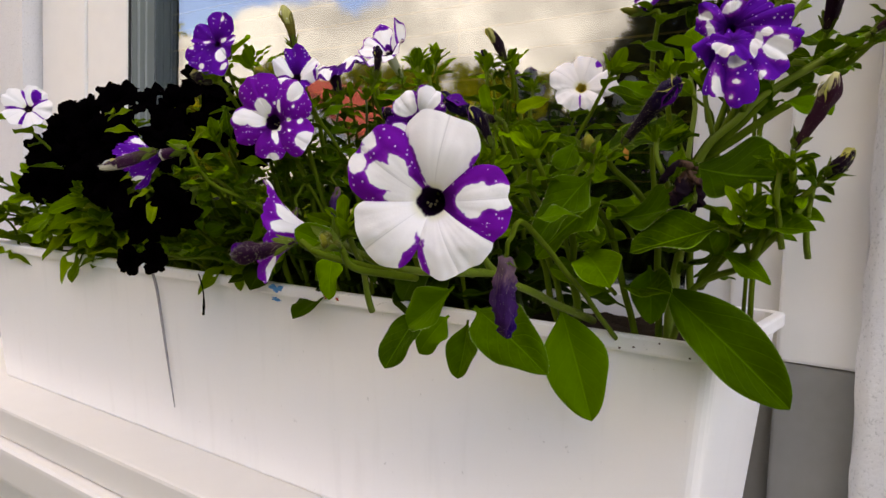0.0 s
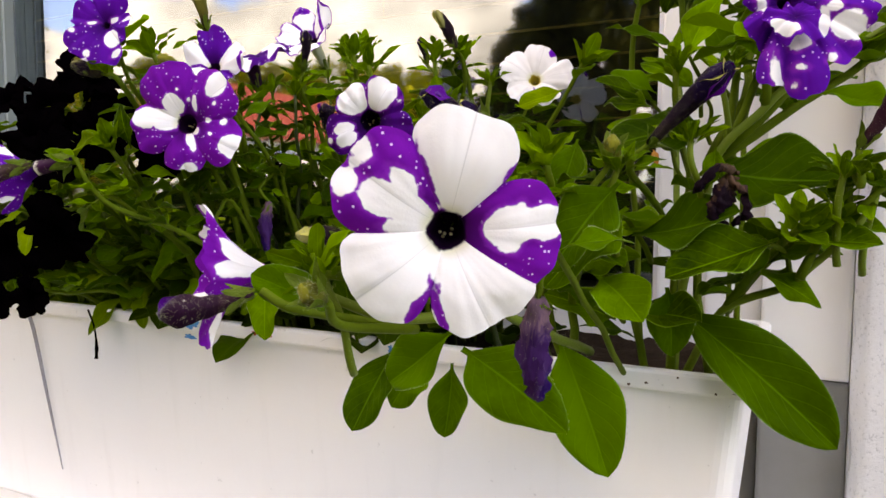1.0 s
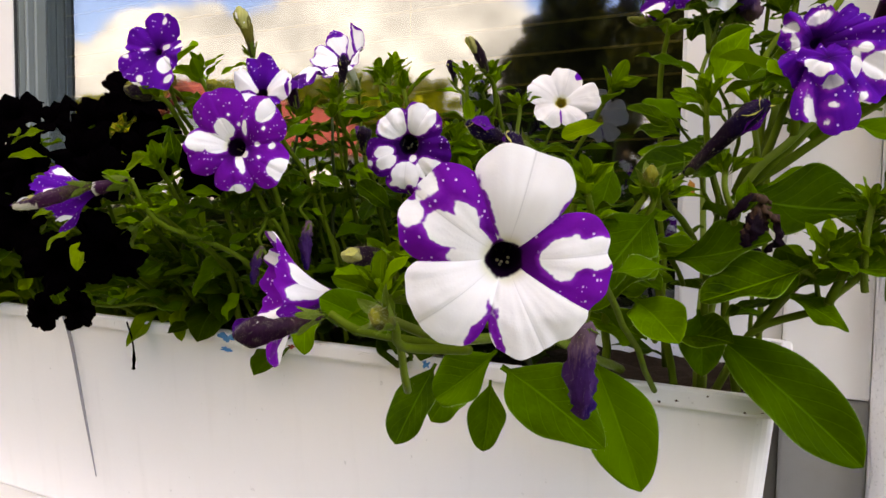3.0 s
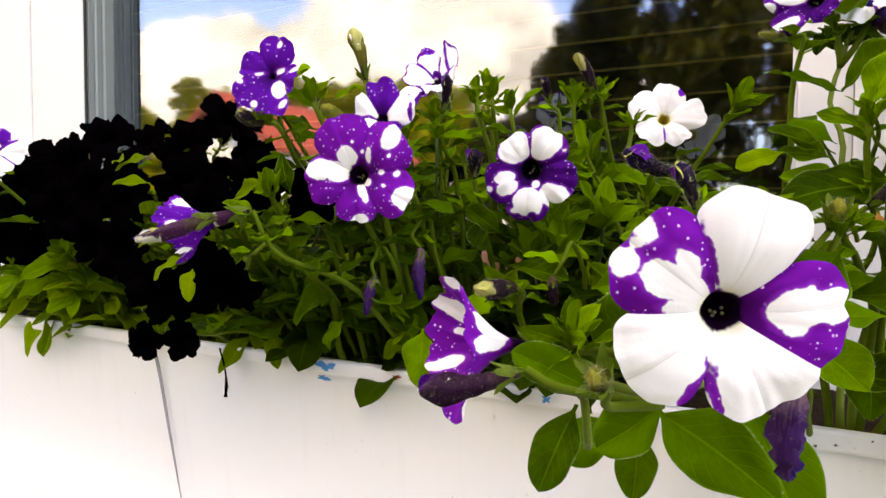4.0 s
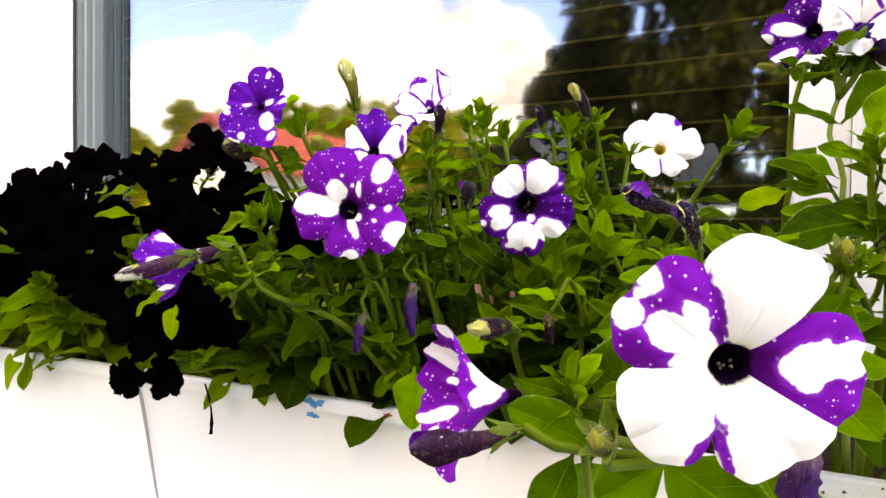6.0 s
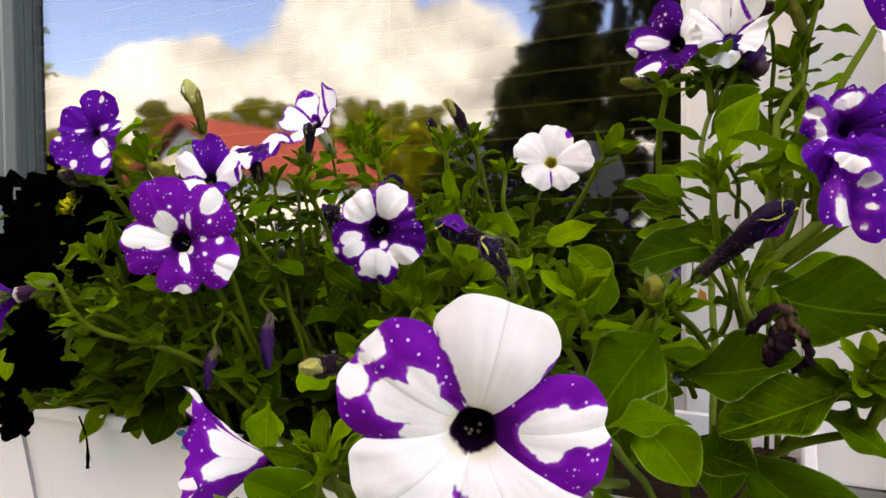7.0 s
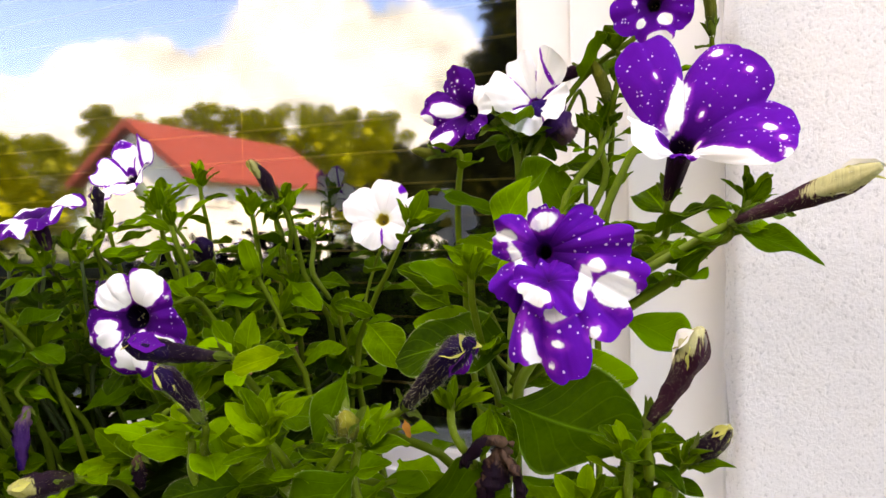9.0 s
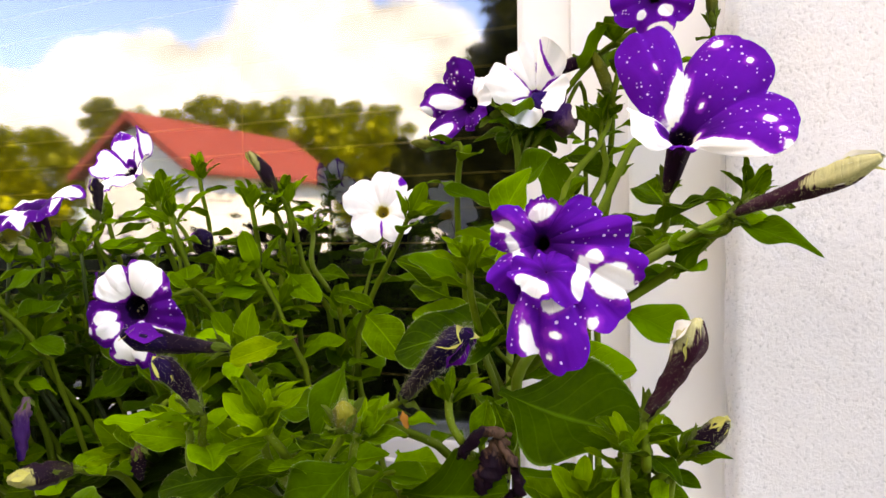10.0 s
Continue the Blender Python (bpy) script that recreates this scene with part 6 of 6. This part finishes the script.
# ---- terracotta pot behind the planter
pot = empty("flower_pot", (-0.432, 0.695, SILL_Z + 0.001), "tall narrow terracotta pot standing on the ledge behind the planter", "pot")
prof = [(0.014, 0.0), (0.016, 0.003), (0.0190, 0.235), (0.0208, 0.238), (0.0212, 0.288), (0.0200, 0.291), (0.0190, 0.288), (0.0175, 0.24)]
pv, pf, m = [], [], 28
for r, z in prof:
    pv += [(-0.432 + r * math.cos(2 * math.pi * j / m), 0.695 + r * math.sin(2 * math.pi * j / m), SILL_Z + 0.001 + z) for j in range(m)]
for i in range(len(prof) - 1):
    pf += [(i * m + j, i * m + (j + 1) % m, (i + 1) * m + (j + 1) % m, (i + 1) * m + j) for j in range(m)]
pf += [tuple(range(m))[::-1], tuple((len(prof) - 1) * m + j for j in range(m))]
mesh_ob("pot_body", pv, pf, TERRACOTTA, pot, smooth=True)


# ---------------- what the glass mirrors: garden, house, trees ----------------
def leaf_cloud(verts, faces, centre, radii, count, size, rnd):
    """Small leaf blades scattered near the skin of an ellipsoid."""
    for _ in range(count):
        d = Vector((rnd.gauss(0, 1), rnd.gauss(0, 1), rnd.gauss(0, 1))).normalized() * rnd.uniform(0.45, 1.08)
        p = Vector(centre) + Vector((d.x * radii[0], d.y * radii[1], d.z * radii[2]))
        a = Vector((rnd.gauss(0, 1), rnd.gauss(0, 1), rnd.gauss(0, 1))).normalized() * size * rnd.uniform(0.6, 1.3)
        b = a.orthogonal().normalized() * size * 0.45
        q = len(verts)
        verts += [p - a, p + b, p + a, p - b]
        faces.append((q, q + 1, q + 2, q + 3))


def tree(at, height, spread, mat, seed, leaves=2600, size=0.16, slim=False, label="", low=0.22):
    rnd = random.Random(seed)
    x, y = at
    t = empty("tree", (x, y, GROUND_Z), label or "leafy garden tree", "tree", "trees beyond the lawn")
    top = Vector((x + rnd.uniform(-0.3, 0.3), y, height * 0.92))
    pts = spline([Vector((x, y, GROUND_Z)), Vector((x + rnd.uniform(-0.2, 0.2), y, height * 0.45)), top], 10)
    v, f = tube(pts, [0.022 * height * (1 - 0.085 * i) for i in range(11)], 8)
    mesh_ob("trunk", v, f, BARK, t, smooth=True)
    verts, faces = [], []
    clumps = 44
    for i in range(clumps):
        h = low + (1 - low) * (i + 0.5) / clumps
        wide = spread * (math.sin(math.pi * min(1, (1 - h) * 0.9 + 0.1)) ** 0.6 if not slim else (1.08 - h) * 0.9)
        a = 2.4 * i + rnd.uniform(-0.4, 0.4)
        o = wide * rnd.uniform(0.1, 0.85)
        c = Vector((x + o * math.cos(a), y + o * math.sin(a), height * h))
        s = max(0.35, wide * rnd.uniform(0.22, 0.5))
        core = bmesh.new()
        bmesh.ops.create_icosphere(core, subdivisions=1, radius=s * 0.36)
        q = len(verts)
        core.verts.ensure_lookup_table()
        verts += [c + p.co * rnd.uniform(0.75, 1.1) for p in core.verts]
        faces += [tuple(q + p.index for p in fc.verts) for fc in core.faces]
        core.free()
        leaf_cloud(verts, faces, c, (s, s, s * rnd.uniform(0.6, 0.9)), leaves // clumps, size, rnd)
        if i % 4 == 0:
            k = min(10, int(h * 9))
            lv, lf = tube(spline([pts[k], pts[k].lerp(c, 0.5) + Vector((0, 0, 0.2)), c], 5), [0.05 * (1 - 0.15 * j) for j in range(6)], 5)
            mesh_ob("limb", lv, lf, BARK, t, smooth=True)
    mesh_ob("crown", verts, faces, mat, t)
    return t


def bearing(az, d, back=0.0):
    return (d * math.sin(radians(az)), 1.45 - d * math.cos(radians(az)))


for i, (az, d, top, wide, mat) in enumerate((
        (-57, 40, 6.2, 3.2, CROWN), (-53.2, 44, 7.0, 3.2, CROWN), (-49.4, 40, 8.2, 1.5, CROWN), (-45.5, 46, 8.6, 3.0, CROWN), (-42.2, 46, 9.6, 2.2, CROWN),
        (-38.8, 46, 9.4, 3.0, CROWN), (-35.0, 46, 9.6, 3.2, CROWN), (-31.5, 44, 9.2, 3.0, CROWN), (-28.4, 44, 9.0, 2.8, CROWN), (-25.6, 40, 6.4, 2.6, CROWN_DARK),
        (-22.6, 36, 5.2, 2.2, CROWN_DARK), (-61, 38, 7.4, 3.2, CROWN))):
    tree(bearing(az, d), top, wide, mat, 500 + i, leaves=7600, size=0.19, label="leafy yellow-green tree behind the neighbouring house")
for i, (az, d, top, wide) in enumerate(((-13.0, 11.5, 8.6, 1.55), (-5.0, 11.0, 8.0, 1.7), (-20.6, 12.0, 3.9, 0.75), (-17.4, 12.0, 4.9, 0.95), (4.0, 11.5, 8.4, 1.8), (13.0, 12.0, 8.0, 1.9))):
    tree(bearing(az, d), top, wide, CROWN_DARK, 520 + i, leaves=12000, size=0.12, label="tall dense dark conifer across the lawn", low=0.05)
tree(bearing(-61.5, 13), 6.0, 1.6, CROWN, 530, leaves=2600, size=0.12, label="birch with loose light foliage")

# hedge added nearer to the window, to keep the lower reflection dark
hedge = empty("hedge", (-5, -2.6, GROUND_Z), "dark hedge added to darken the lower mirrored view", "hedge", kind="stuff")
hv, hf, rnd = [], [], random.Random(77)
for i in range(90):
    leaf_cloud(hv, hf, (-13 + 0.22 * i, -2.6, 0.68), (0.25, 0.45, 0.80), 150, 0.06, rnd)
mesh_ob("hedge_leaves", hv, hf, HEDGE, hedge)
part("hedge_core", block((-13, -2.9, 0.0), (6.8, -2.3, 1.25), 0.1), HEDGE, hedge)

# neighbouring house with a red roof
HX0, HX1, HY0, HY1, EAVE, RIDGE = -22.9, -17.2, -26.4, -16.8, 3.50, 5.55
house = empty("house", (-20, -21.5, GROUND_Z), "white single-storey house with a red sheet roof", "house")
part("wall", block((HX0 + 0.4, HY0 + 0.3, 0.0), (HX1 - 0.4, HY1 - 0.35, EAVE - 0.02), 0.02), BOARD, house)
xm = (HX0 + HX1) / 2
gy = HY1 - 0.36
mesh_ob("gable", [(HX0 + 0.4, gy - 0.2, EAVE - 0.02), (HX1 - 0.4, gy - 0.2, EAVE - 0.02), (xm, gy - 0.2, RIDGE - 0.2),
                  (HX0 + 0.4, gy, EAVE - 0.02), (HX1 - 0.4, gy, EAVE - 0.02), (xm, gy, RIDGE - 0.2)],
        [(0, 1, 2), (3, 5, 4), (0, 3, 4, 1), (1, 4, 5, 2), (2, 5, 3, 0)], BOARD, house)
for name, x0, z0, x1, z1 in (("roof", HX1 + 0.1, EAVE - 0.08, xm, RIDGE), ("roof", HX0 - 0.1, EAVE - 0.08, xm, RIDGE)):
    v = [(x0, HY0, z0), (x0, HY1, z0), (x1, HY1, z1), (x1, HY0, z1)]
    v += [(a, b, c + 0.14) for a, b, c in v]
    rf = mesh_ob(name, v, [(0, 1, 2, 3), (4, 7, 6, 5), (0, 4, 5, 1), (1, 5, 6, 2), (2, 6, 7, 3), (3, 7, 4, 0)], ROOF_RED, house, label="red roof slope")
    for i in range(32):
        y = HY0 + 0.15 + i * 0.3
        a, b = Vector((x0, y, z0 + 0.15)), Vector((x1, y, z1 + 0.15))
        tv, tf = tube([a, b], [0.025, 0.025], 5)
        mesh_ob("roof_seam", tv, tf, ROOF_RED, rf)
for side, sgn in ((HX0 - 0.12, 1), (HX1 + 0.12, -1)):
    v = [Vector((side, HY1 + 0.02, EAVE - 0.22)), Vector((xm, HY1 + 0.02, RIDGE - 0.14))]
    up = Vector((0, 0, 0.30))
    q = [v[0], v[1], v[1] + up, v[0] + up]
    q += [p + Vector((0, 0.05, 0)) for p in q]
    mesh_ob("verge_board", q, [(0, 1, 2, 3), (4, 7, 6, 5), (0, 4, 5, 1), (1, 5, 6, 2), (2, 6, 7, 3), (3, 7, 4, 0)], ROOF_RED, house)
for i, (y, w2, z) in enumerate(((-17.8, 0.5, 2.75), (-18.6, 0.4, 2.75), (-19.3, 0.5, 2.75), (-18.5, 1.6, 2.55))):
    part("sign_bar", block((HX1 - 0.402, y - w2 / 2, z - 0.05), (HX1 - 0.38, y + w2 / 2, z + 0.05), 0.005), LETTER, house, "grey lettering on the wall")
shed = empty("garden_shed", (-10.6, -21, GROUND_Z), "small white outbuilding beyond the lawn", "shed")
part("shed_wall", block((-12.2, -22.0, 0), (-9.4, -20.2, 2.3), 0.02), BOARD, shed)
part("shed_roof", block((-12.4, -22.2, 2.301), (-9.2, -20.0, 2.42), 0.02), LETTER, shed)
part("shed_door", block((-11.2, -20.2, 0.02), (-10.3, -20.15, 2.0), 0.01), DARK_PANE, shed)
